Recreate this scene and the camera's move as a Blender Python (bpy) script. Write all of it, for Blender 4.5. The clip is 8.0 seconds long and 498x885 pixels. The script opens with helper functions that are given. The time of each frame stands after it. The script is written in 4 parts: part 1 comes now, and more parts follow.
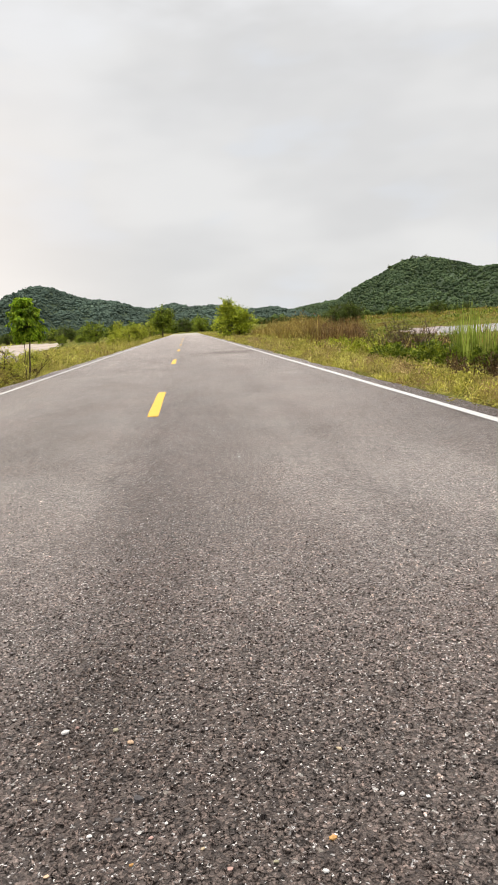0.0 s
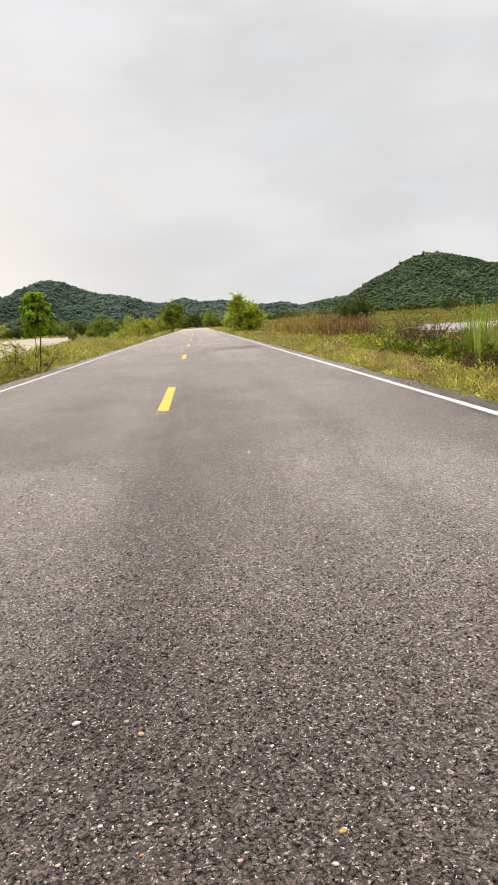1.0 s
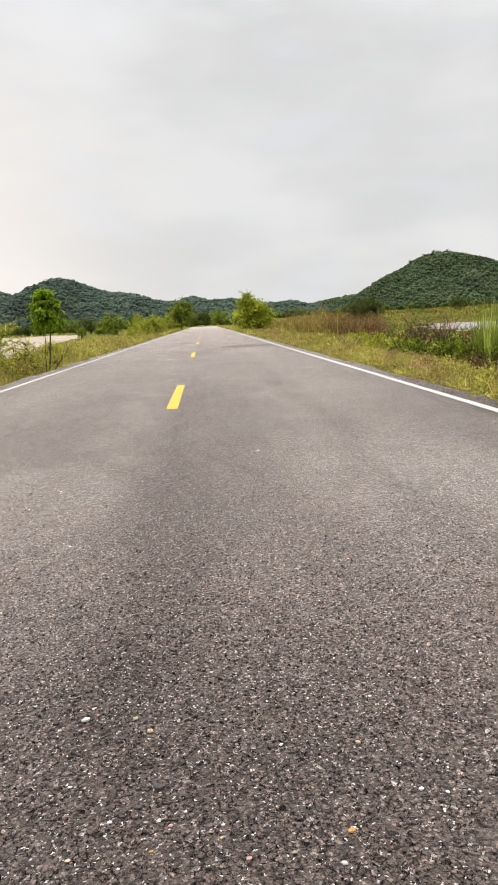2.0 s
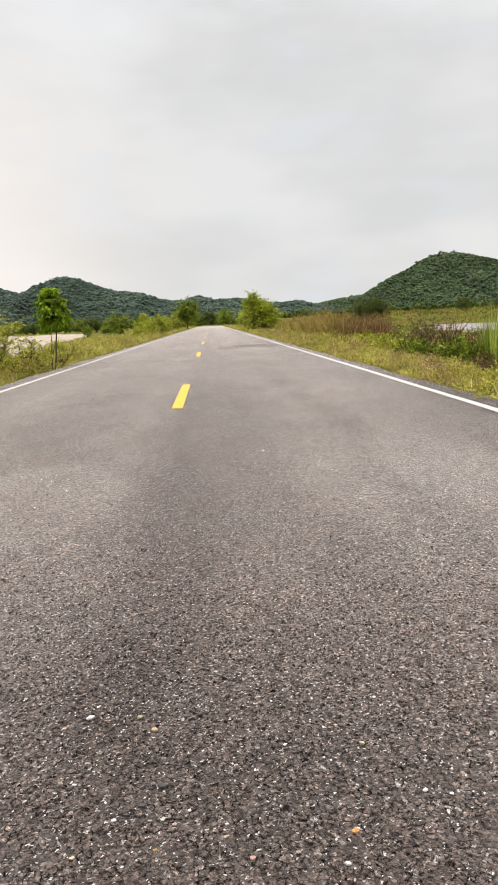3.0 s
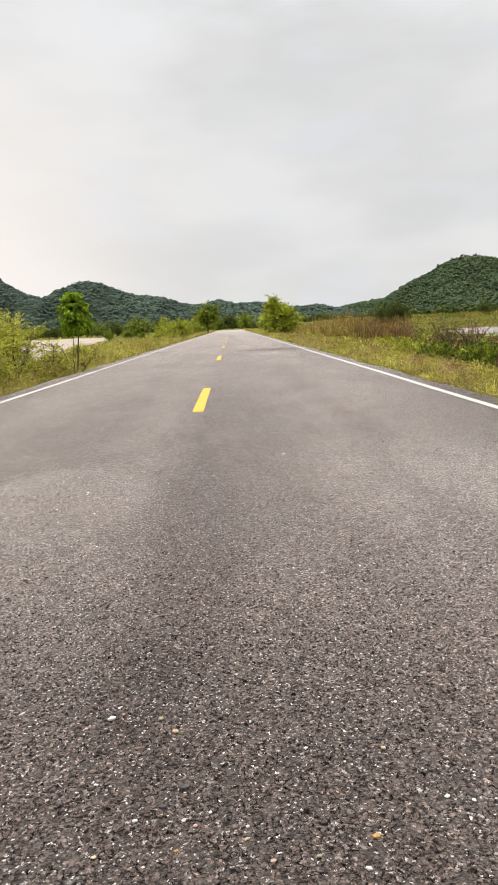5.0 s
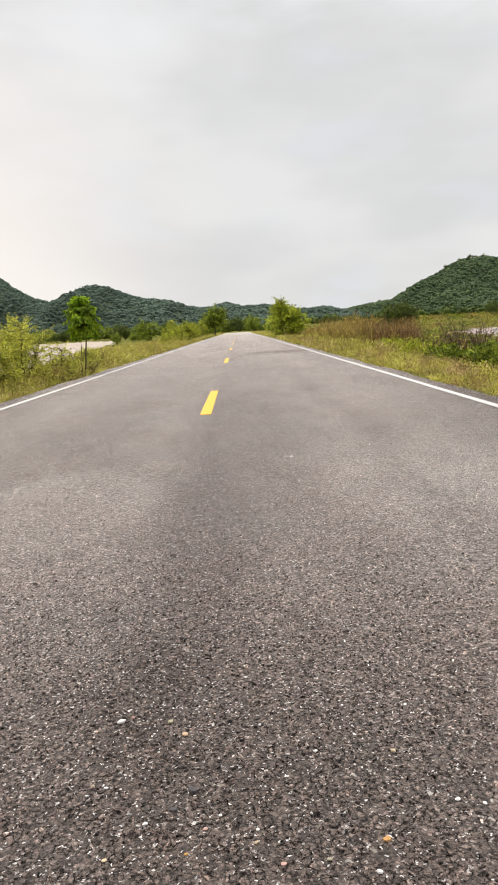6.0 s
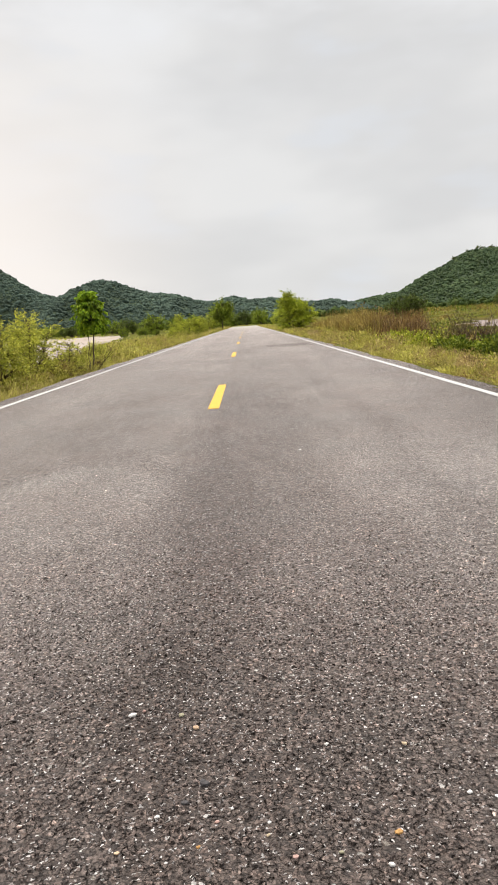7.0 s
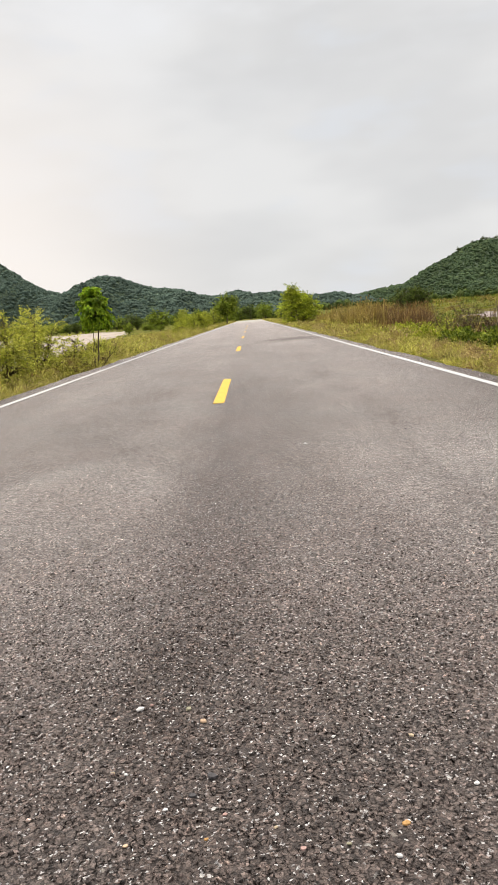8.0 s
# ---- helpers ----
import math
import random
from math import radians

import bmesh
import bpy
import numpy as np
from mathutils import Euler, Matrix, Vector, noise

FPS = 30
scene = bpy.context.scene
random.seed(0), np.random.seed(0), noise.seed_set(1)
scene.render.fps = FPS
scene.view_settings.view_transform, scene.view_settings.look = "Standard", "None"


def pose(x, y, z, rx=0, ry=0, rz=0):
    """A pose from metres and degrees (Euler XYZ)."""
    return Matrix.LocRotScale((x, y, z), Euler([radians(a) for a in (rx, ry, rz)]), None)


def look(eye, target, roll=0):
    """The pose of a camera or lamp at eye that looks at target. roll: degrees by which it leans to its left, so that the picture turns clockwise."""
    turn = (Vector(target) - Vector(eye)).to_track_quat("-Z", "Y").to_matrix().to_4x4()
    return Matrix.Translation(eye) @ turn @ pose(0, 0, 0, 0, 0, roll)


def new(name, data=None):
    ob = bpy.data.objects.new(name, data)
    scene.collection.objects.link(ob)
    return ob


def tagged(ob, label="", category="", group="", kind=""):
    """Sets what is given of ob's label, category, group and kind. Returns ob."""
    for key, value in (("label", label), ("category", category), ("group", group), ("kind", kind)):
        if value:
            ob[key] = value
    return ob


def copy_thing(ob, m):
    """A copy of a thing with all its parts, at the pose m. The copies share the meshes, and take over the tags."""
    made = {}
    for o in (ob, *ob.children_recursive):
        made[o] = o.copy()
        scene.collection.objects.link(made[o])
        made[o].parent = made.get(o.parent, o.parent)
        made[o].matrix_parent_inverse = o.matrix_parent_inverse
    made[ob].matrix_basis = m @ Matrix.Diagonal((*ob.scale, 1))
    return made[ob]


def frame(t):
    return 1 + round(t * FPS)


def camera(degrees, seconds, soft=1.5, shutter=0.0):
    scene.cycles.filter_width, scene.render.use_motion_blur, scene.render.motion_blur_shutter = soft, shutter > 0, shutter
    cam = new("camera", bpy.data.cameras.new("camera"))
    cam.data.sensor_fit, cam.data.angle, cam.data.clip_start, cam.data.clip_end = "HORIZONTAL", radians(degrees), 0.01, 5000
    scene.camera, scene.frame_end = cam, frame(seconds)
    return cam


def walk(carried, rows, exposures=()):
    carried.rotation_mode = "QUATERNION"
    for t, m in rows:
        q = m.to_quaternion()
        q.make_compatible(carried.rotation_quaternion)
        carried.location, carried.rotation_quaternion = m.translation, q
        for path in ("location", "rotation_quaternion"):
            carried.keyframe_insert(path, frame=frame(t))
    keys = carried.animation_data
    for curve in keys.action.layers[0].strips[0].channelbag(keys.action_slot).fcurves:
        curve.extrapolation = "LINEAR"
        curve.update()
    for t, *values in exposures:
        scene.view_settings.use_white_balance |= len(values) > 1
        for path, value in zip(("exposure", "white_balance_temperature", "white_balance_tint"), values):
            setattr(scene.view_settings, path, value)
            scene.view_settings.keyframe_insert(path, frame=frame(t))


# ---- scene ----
cam = camera(39.1, 8.0, 0.9)
PATH = [
    (0, (0.43, -0.069, 0.901), (0.582, 1.898, 0.574), -3.8),
    (0.5, (0.428, -0.067, 0.899), (0.569, 1.9, 0.565), -3.7),
    (1, (0.423, -0.07, 0.899), (0.548, 1.897, 0.561), -3.5),
    (1.5, (0.419, -0.069, 0.899), (0.529, 1.899, 0.558), -3.4),
    (3, (0.414, -0.071, 0.9), (0.502, 1.898, 0.559), -2.9),
    (3.5, (0.412, -0.07, 0.9), (0.489, 1.899, 0.559), -2.8),
    (4, (0.412, -0.069, 0.899), (0.473, 1.901, 0.56), -2.9),
    (4.5, (0.41, -0.072, 0.899), (0.455, 1.9, 0.565), -2.9),
    (6, (0.41, -0.077, 0.901), (0.42, 1.897, 0.581), -3.4),
    (6.5, (0.408, -0.076, 0.902), (0.406, 1.897, 0.575), -3.7),
    (7, (0.408, -0.073, 0.9), (0.394, 1.898, 0.564), -3.9),
    (7.5, (0.411, -0.071, 0.898), (0.387, 1.899, 0.553), -4.2),
    (8, (0.412, -0.073, 0.899), (0.38, 1.896, 0.548), -4.6),
]
walk(cam, [(t, look(eye, target, roll)) for t, eye, target, roll in PATH])

# ---- light: an even overcast sky and a very soft sun behind it ----
SUN_AZ, SUN_EL = radians(-34), radians(67)

world = bpy.data.worlds.new("overcast_sky")
scene.world = world
world.use_nodes = True
wn, wl = world.node_tree.nodes, world.node_tree.links
wn.clear()


def wmath(op, a, b=None):
    n = wn.new("ShaderNodeMath")
    n.operation = op
    for i, v in enumerate((a, b)):
        if v is None:
            continue
        if isinstance(v, (int, float)):
            n.inputs[i].default_value = v
        else:
            wl.new(v, n.inputs[i])
    return n.outputs[0]


def wmix(fac, a, b, blend="MIX"):
    n = wn.new("ShaderNodeMix")
    n.data_type, n.blend_type = "RGBA", blend
    for s, v in ((n.inputs[0], fac), (n.inputs[6], a), (n.inputs[7], b)):
        if isinstance(v, (int, float)):
            s.default_value = v
        elif isinstance(v, tuple):
            s.default_value = (*v, 1)
        else:
            wl.new(v, s)
    return n.outputs[2]


w_co = wn.new("ShaderNodeTexCoord")
w_sep = wn.new("ShaderNodeSeparateXYZ")
wl.new(w_co.outputs["Generated"], w_sep.inputs[0])
w_map = wn.new("ShaderNodeMapping")
w_map.inputs["Scale"].default_value = (1.0, 1.0, 2.6)
wl.new(w_co.outputs["Generated"], w_map.inputs[0])


def wnoise(scale, detail, ramp):
    n = wn.new("ShaderNodeTexNoise")
    n.inputs["Scale"].default_value, n.inputs["Detail"].default_value = scale, detail
    wl.new(w_map.outputs[0], n.inputs["Vector"])
    r = wn.new("ShaderNodeMapRange")
    r.interpolation_type = "SMOOTHSTEP"
    r.inputs[1].default_value, r.inputs[2].default_value = ramp
    wl.new(n.outputs[0], r.inputs[0])
    return r.outputs[0]


sky = wn.new("ShaderNodeTexSky")
sky.sky_type, sky.sun_disc = "NISHITA", False
sky.sun_elevation, sky.sun_rotation = SUN_EL, SUN_AZ
cloud = wmix(wnoise(3.2, 3.0, (0.35, 0.68)), (0.735, 0.733, 0.732), (0.850, 0.845, 0.838))
high = wn.new("ShaderNodeMapRange")
high.interpolation_type = "SMOOTHSTEP"
high.inputs[1].default_value, high.inputs[2].default_value = 0.22, 0.42
wl.new(w_sep.outputs[2], high.inputs[0])
# higher up the deck breaks into paler folds with thin bluish gaps
cloud = wmix(wmath("MULTIPLY", high.outputs[0], wnoise(4.0, 4.0, (0.34, 0.60))), cloud, (0.90, 0.905, 0.92))
cloud = wmix(wmath("MULTIPLY", wnoise(5.5, 3.0, (0.52, 0.70)), 0.55), cloud, (0.78, 0.81, 0.86))
# the cloud deck thins to a warm glow low down on one side
glow = wn.new("ShaderNodeVectorMath")
glow.operation = "DISTANCE"
glow.inputs[1].default_value = (-0.40, 0.91, 0.08)
wl.new(w_co.outputs["Generated"], glow.inputs[0])
gr = wn.new("ShaderNodeMapRange")
gr.interpolation_type = "SMOOTHSTEP"
gr.inputs[1].default_value, gr.inputs[2].default_value = 0.44, 0.0
wl.new(glow.outputs["Value"], gr.inputs[0])
cloud = wmix(wmath("MULTIPLY", gr.outputs[0], 0.95), cloud, (1.06, 0.98, 0.915))
# an overcast sky is brightest overhead
zen = wn.new("ShaderNodeMapRange")
zen.interpolation_type = "SMOOTHSTEP"
zen.inputs[1].default_value, zen.inputs[2].default_value = 0.40, 0.95
zen.inputs[3].default_value, zen.inputs[4].default_value = 1.0, 2.5
wl.new(w_sep.outputs[2], zen.inputs[0])
w_scale = wn.new("ShaderNodeVectorMath")
w_scale.operation = "SCALE"
wl.new(cloud, w_scale.inputs[0])
wl.new(zen.outputs[0], w_scale.inputs["Scale"])
w_sky = wn.new("ShaderNodeVectorMath")
w_sky.operation = "SCALE"
w_sky.inputs["Scale"].default_value = 0.05
wl.new(sky.outputs[0], w_sky.inputs[0])
total = wmix(0.06, w_scale.outputs[0], w_sky.outputs[0])
w_bg = wn.new("ShaderNodeBackground")
wl.new(total, w_bg.inputs[0])
w_bg.inputs[1].default_value = 1.0
w_out = wn.new("ShaderNodeOutputWorld")
wl.new(w_bg.outputs[0], w_out.inputs[0])

sun_data = bpy.data.lights.new("sun", "SUN")
sun_data.energy, sun_data.angle, sun_data.color = 4.0, radians(28), (1.0, 0.94, 0.86)
sun = new("sun", sun_data)
sun.matrix_basis = look((0, 0, 0), (-math.sin(SUN_AZ) * math.cos(SUN_EL), -math.cos(SUN_AZ) * math.cos(SUN_EL), -math.sin(SUN_EL)))
scene.view_settings.exposure = 0.0


# ---- materials ----
class Shade:
    """A small wrapper to write node materials in few lines."""

    def __init__(self, name):
        self.mat = bpy.data.materials.new(name)
        self.mat.use_nodes = True
        self.n, self.l = self.mat.node_tree.nodes, self.mat.node_tree.links
        self.bsdf = self.n["Principled BSDF"]
        self.out = self.n["Material Output"]
        self.pos = self.n.new("ShaderNodeNewGeometry").outputs["Position"]

    def put(self, value, socket):
        if isinstance(value, (int, float)):
            socket.default_value = value
        elif isinstance(value, tuple):
            socket.default_value = (*value, 1) if len(socket.default_value) == 4 else value
        else:
            self.l.new(value, socket)

    def stretch(self, scale):
        m = self.n.new("ShaderNodeMapping")
        m.inputs["Scale"].default_value = scale
        self.l.new(self.pos, m.inputs[0])
        return m.outputs[0]

    def noise(self, scale, detail=4.0, rough=0.55, vec=None):
        t = self.n.new("ShaderNodeTexNoise")
        t.inputs["Scale"].default_value, t.inputs["Detail"].default_value, t.inputs["Roughness"].default_value = scale, detail, rough
        self.l.new(vec or self.pos, t.inputs["Vector"])
        return t.outputs[0]

    def cells(self, scale, feature="F1", vec=None):
        t = self.n.new("ShaderNodeTexVoronoi")
        t.feature = feature
        t.inputs["Scale"].default_value = scale
        self.l.new(vec or self.pos, t.inputs["Vector"])
        return t

    def span(self, value, a, b, c=0.0, d=1.0):
        r = self.n.new("ShaderNodeMapRange")
        for i, v in enumerate((a, b, c, d), 1):
            r.inputs[i].default_value = v
        self.l.new(value, r.inputs[0])
        return r.outputs[0]

    def math(self, op, a, b=0.0):
        m = self.n.new("ShaderNodeMath")
        m.operation = op
        self.put(a, m.inputs[0])
        self.put(b, m.inputs[1])
        return m.outputs[0]

    def mix(self, fac, a, b, blend="MIX"):
        m = self.n.new("ShaderNodeMix")
        m.data_type, m.blend_type = "RGBA", blend
        self.put(fac, m.inputs[0])
        self.put(a, m.inputs[6])
        self.put(b, m.inputs[7])
        return m.outputs[2]

    def ramp(self, fac, stops):
        r = self.n.new("ShaderNodeValToRGB")
        e = r.color_ramp.elements
        while len(e) < len(stops):
            e.new(0.5)
        for k, (p, c) in zip(e, stops):
            k.position, k.color = p, (*c, 1)
        self.l.new(fac, r.inputs[0])
        return r.outputs[0]

    def island(self):
        g = self.n.new("ShaderNodeNewGeometry")
        return g.outputs["Random Per Island"]

    def object_random(self):
        return self.n.new("ShaderNodeObjectInfo").outputs["Random"]

    def bump(self, height, strength, distance):
        b = self.n.new("ShaderNodeBump")
        b.inputs["Strength"].default_value, b.inputs["Distance"].default_value = strength, distance
        self.l.new(height, b.inputs["Height"])
        self.l.new(b.outputs[0], self.bsdf.inputs["Normal"])
        return b

    def done(self, color, rough=0.8, spec=0.5):
        self.put(color, self.bsdf.inputs["Base Color"])
        self.put(rough, self.bsdf.inputs["Roughness"])
        self.bsdf.inputs["Specular IOR Level"].default_value = spec
        return self.mat

    def thin(self, color, share):
        """Lets part of the light through, as leaves do."""
        t = self.n.new("ShaderNodeBsdfTranslucent")
        self.put(color, t.inputs[0])
        m = self.n.new("ShaderNodeMixShader")
        m.inputs[0].default_value = share
        self.l.new(self.bsdf.outputs[0], m.inputs[1])
        self.l.new(t.outputs[0], m.inputs[2])
        self.l.new(m.outputs[0], self.out.inputs[0])


def road_tint(s):
    """Wear of the wheel tracks across the road, with wandering edges, polished patches and an oily stain; shade of the
    near voids is painted in by distance.
    """
    sep = s.n.new("ShaderNodeSeparateXYZ")
    s.l.new(s.pos, sep.inputs[0])
    wander = s.noise(0.8, 4.0, 0.6, s.stretch((1.0, 0.30, 1.0)))
    ragged = s.noise(2.6, 5.0, 0.62, s.stretch((1.0, 0.55, 1.0)))
    x = s.math("ADD", sep.outputs[0], s.span(wander, 0.2, 0.8, -0.20, 0.20))
    across = ((-3.3, 0.10), (-3.02, 0.16), (-2.86, 0.46), (-1.9, 0.70), (-1.3, 0.56), (-0.8, 0.55), (-0.3, 0.66), (-0.05, 0.52), (0.15, 0.36), (0.38, 0.44),
              (0.75, 0.54), (1.2, 0.72), (1.4, 0.58), (1.8, 0.76), (2.3, 0.58), (2.86, 0.44), (3.02, 0.14), (3.3, 0.10))
    band = s.ramp(s.span(x, -3.3, 3.3), [((px + 3.3) / 6.6, (v,) * 3) for px, v in across])
    patch = s.noise(0.55, 5.0, 0.6, s.stretch((1.0, 0.45, 1.0)))
    # painted by distance: even pale tone far off, where no shaded voids show
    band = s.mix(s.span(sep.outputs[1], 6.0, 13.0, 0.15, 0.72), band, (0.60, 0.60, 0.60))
    # nearest stretch darkened in the colour for shade between the stones
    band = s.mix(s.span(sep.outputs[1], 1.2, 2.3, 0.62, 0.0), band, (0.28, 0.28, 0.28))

    def spot(cx, cy, rx, ry, soft):
        u = s.math("MULTIPLY", s.math("SUBTRACT", sep.outputs[0], cx), 1 / rx)
        w = s.math("MULTIPLY", s.math("SUBTRACT", sep.outputs[1], cy), 1 / ry)
        d = s.math("ADD", s.math("MULTIPLY", u, u), s.math("MULTIPLY", w, w))
        d = s.math("ADD", d, s.span(ragged, 0.25, 0.75, -0.55, 0.55))
        return s.span(d, 1.0 + soft, 1.0 - soft)

    for cx, cy, rx, ry, soft, share, tone in ((-0.66, 3.75, 0.52, 0.95, 0.30, 0.90, 0.80), (1.12, 3.75, 0.22, 0.80, 0.6, 0.7, 0.80), (1.75, 4.1, 0.36, 1.1, 0.6, 0.8, 0.86), (2.1, 7.5, 0.45, 2.2, 0.8, 0.5, 0.74),
                                              (0.22, 3.0, 0.20, 1.2, 0.6, 0.45, 0.36), (0.12, 1.62, 0.13, 0.30, 0.7, 0.5, 0.22), (1.9, 26.0, 1.2, 1.6, 0.7, 0.75, 0.28), (0.9, 24.0, 0.5, 0.8, 0.7, 0.4, 0.30)):
        band = s.mix(s.math("MULTIPLY", spot(cx, cy, rx, ry, soft), share), band, (tone,) * 3)
    band = s.math("MULTIPLY", band, s.span(patch, 0.25, 0.75, 0.78, 1.24))
    return s.math("MULTIPLY", band, s.span(ragged, 0.25, 0.75, 0.86, 1.14))


def bedded(s, scale, vec):
    """Stones bedded side by side: their cell, the distance to the joint, and the lie of each tilted top."""
    v, e = s.cells(scale, "F1", vec), s.cells(scale, "DISTANCE_TO_EDGE", vec)
    v.voronoi_dimensions = e.voronoi_dimensions = "2D"
    off, way, dot = (s.n.new("ShaderNodeVectorMath") for _ in range(3))
    off.operation, way.operation, dot.operation = "SUBTRACT", "SUBTRACT", "DOT_PRODUCT"
    s.l.new(vec, off.inputs[0])
    s.l.new(v.outputs["Position"], off.inputs[1])
    s.l.new(v.outputs["Color"], way.inputs[0])
    way.inputs[1].default_value = (0.5, 0.5, 0.5)
    s.l.new(off.outputs[0], dot.inputs[0])
    s.l.new(way.outputs[0], dot.inputs[1])
    one = s.n.new("ShaderNodeSeparateColor")
    s.l.new(v.outputs["Color"], one.inputs[0])
    return one.outputs, e.outputs["Distance"], s.math("MULTIPLY", dot.outputs["Value"], scale)


def asphalt(name, loose):
    """Flat-topped stones bedded in dark binder, worn pale, with open joints, pits and quartz flecks. Shade in the
    joints and pits and some glints are painted in. loose: stones that stand out by themselves.
    """
    s = Shade(name)
    tint = road_tint(s)
    shake = s.n.new("ShaderNodeTexNoise")
    shake.inputs["Scale"].default_value, shake.inputs["Detail"].default_value = 150.0, 3.0
    s.l.new(s.pos, shake.inputs["Vector"])
    mid, amp, add = (s.n.new("ShaderNodeVectorMath") for _ in range(3))
    mid.operation, amp.operation, add.operation = "SUBTRACT", "SCALE", "ADD"
    mid.inputs[1].default_value = (0.5, 0.5, 0.5)
    amp.inputs["Scale"].default_value = 0.011
    s.l.new(shake.outputs["Color"], mid.inputs[0])
    s.l.new(mid.outputs[0], amp.inputs[0])
    s.l.new(amp.outputs[0], add.inputs[0])
    s.l.new(s.pos, add.inputs[1])
    vec = add.outputs[0]
    big, joint, lie = bedded(s, 62.0, vec)
    small, seam, slant = bedded(s, 150.0, vec)
    fine = s.noise(520.0, 4.0, 0.7)
    rough = s.noise(70.0, 6.0, 0.7)
    open_joint = s.math("MULTIPLY", s.span(s.noise(24.0, 4.0, 0.6), 0.36, 0.54), s.span(s.noise(110.0, 2.0, 0.5), 0.40, 0.56))
    pit = s.span(s.noise(95.0, 4.0, 0.62), 0.395, 0.31)
    # relief, in units of the bump distance
    h = s.math("ADD", s.math("MULTIPLY", s.span(joint, 0.0, 0.10), 0.35), s.math("MULTIPLY", lie, 0.85))
    h = s.math("ADD", h, s.math("MULTIPLY", big[0], 0.40))
    h = s.math("ADD", h, s.math("ADD", s.math("MULTIPLY", s.span(seam, 0.0, 0.14), 0.16), s.math("MULTIPLY", slant, 0.42)))
    h = s.math("ADD", h, s.math("ADD", s.math("MULTIPLY", small[0], 0.22), s.math("MULTIPLY", fine, 0.30)))
    h = s.math("SUBTRACT", h, s.math("MULTIPLY", pit, 0.55))
    hue = s.span(s.noise(0.9, 5.0, 0.6), 0.35, 0.65)
    dark = s.mix(hue, (0.083, 0.054, 0.042), (0.074, 0.053, 0.043))
    light = s.mix(hue, (0.374, 0.312, 0.278), (0.358, 0.311, 0.282))
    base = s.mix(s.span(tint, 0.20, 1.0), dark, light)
    tone = s.math("MULTIPLY", s.span(big[1], 0.0, 1.0, 0.74, 1.22), s.ramp(small[1], [(0.0, (0.42,) * 3), (0.35, (0.82,) * 3), (0.8, (1.18,) * 3), (0.93, (1.7,) * 3), (1.0, (2.4,) * 3)]))
    tone = s.math("MULTIPLY", tone, s.span(rough, 0.3, 0.7, 0.66, 1.32))
    tone = s.math("MULTIPLY", tone, s.span(s.noise(24.0, 4.0, 0.65), 0.3, 0.7, 0.80, 1.20))
    # joints and pits: dark binder, with the shade between stones painted in
    gap_shade = s.math("MULTIPLY", s.span(joint, 0.16, 0.03), s.span(open_joint, 0.0, 1.0, 0.05, 0.95))
    gap_shade = s.math("MAXIMUM", gap_shade, s.math("MULTIPLY", s.span(seam, 0.16, 0.03), s.span(open_joint, 0.0, 1.0, 0.10, 0.80)))
    gap_shade = s.math("MAXIMUM", gap_shade, s.math("MULTIPLY", pit, 0.85))
    tone = s.math("MULTIPLY", tone, s.span(gap_shade, 0.0, 1.0, 1.24, 0.04))
    grey = s.n.new("ShaderNodeCombineColor")
    for k in range(3):
        s.l.new(tone, grey.inputs[k])
    base = s.mix(1.0, base, grey.outputs[0], "MULTIPLY")
    # broken quartz: small, and a few larger pieces; the small flecks also paint sky glints on stone tops
    fleck, rim, _ = bedded(s, 215.0, vec)
    shard, edge, _ = bedded(s, 88.0, vec)
    base = s.mix(s.math("MULTIPLY", s.span(fleck[0], 0.925, 0.935), s.span(rim, 0.06, 0.16)), base, s.mix(fleck[1], (0.30, 0.265, 0.245), (0.86, 0.83, 0.80)))
    base = s.mix(s.math("MULTIPLY", s.span(shard[0], 0.984, 0.988), s.span(edge, 0.14, 0.24)), base, s.mix(shard[1], (0.30, 0.26, 0.22), (0.66, 0.63, 0.59)))
    if loose:
        base = s.mix(1.0, base, s.ramp(s.island(), [(0.0, (0.70, 0.68, 0.68)), (0.6, (1.05, 1.03, 1.03)), (0.95, (1.30, 1.28, 1.26)), (0.975, (1.9, 1.85, 1.8)), (1.0, (3.6, 3.5, 3.4))]), "MULTIPLY")
    s.bump(h, 1.0, 0.013)
    mat = s.done(base, s.span(tint, 0.3, 0.8, 0.60, 0.48), 0.42)
    s.l.new(s.span(gap_shade, 0.1, 0.9, 0.46, 0.04), s.bsdf.inputs["Specular IOR Level"])
    return mat


def paint_material(name, color, worn):
    s = Shade(name)
    wear = s.span(s.noise(140.0, 3.0, 0.7), 0.62, 0.72)
    soft = s.span(s.noise(9.0, 4.0, 0.6), 0.3, 0.75, 0.82, 1.05)
    tone = s.mix(1.0, color, s.ramp(soft, [(0.0, (0, 0, 0)), (1.0, (1, 1, 1))]), "MULTIPLY")
    s.bump(s.cells(190.0).outputs["Distance"], 0.35, 0.003)
    return s.done(s.mix(s.math("MULTIPLY", wear, worn), tone, (0.14, 0.13, 0.13)), 0.55, 0.4)


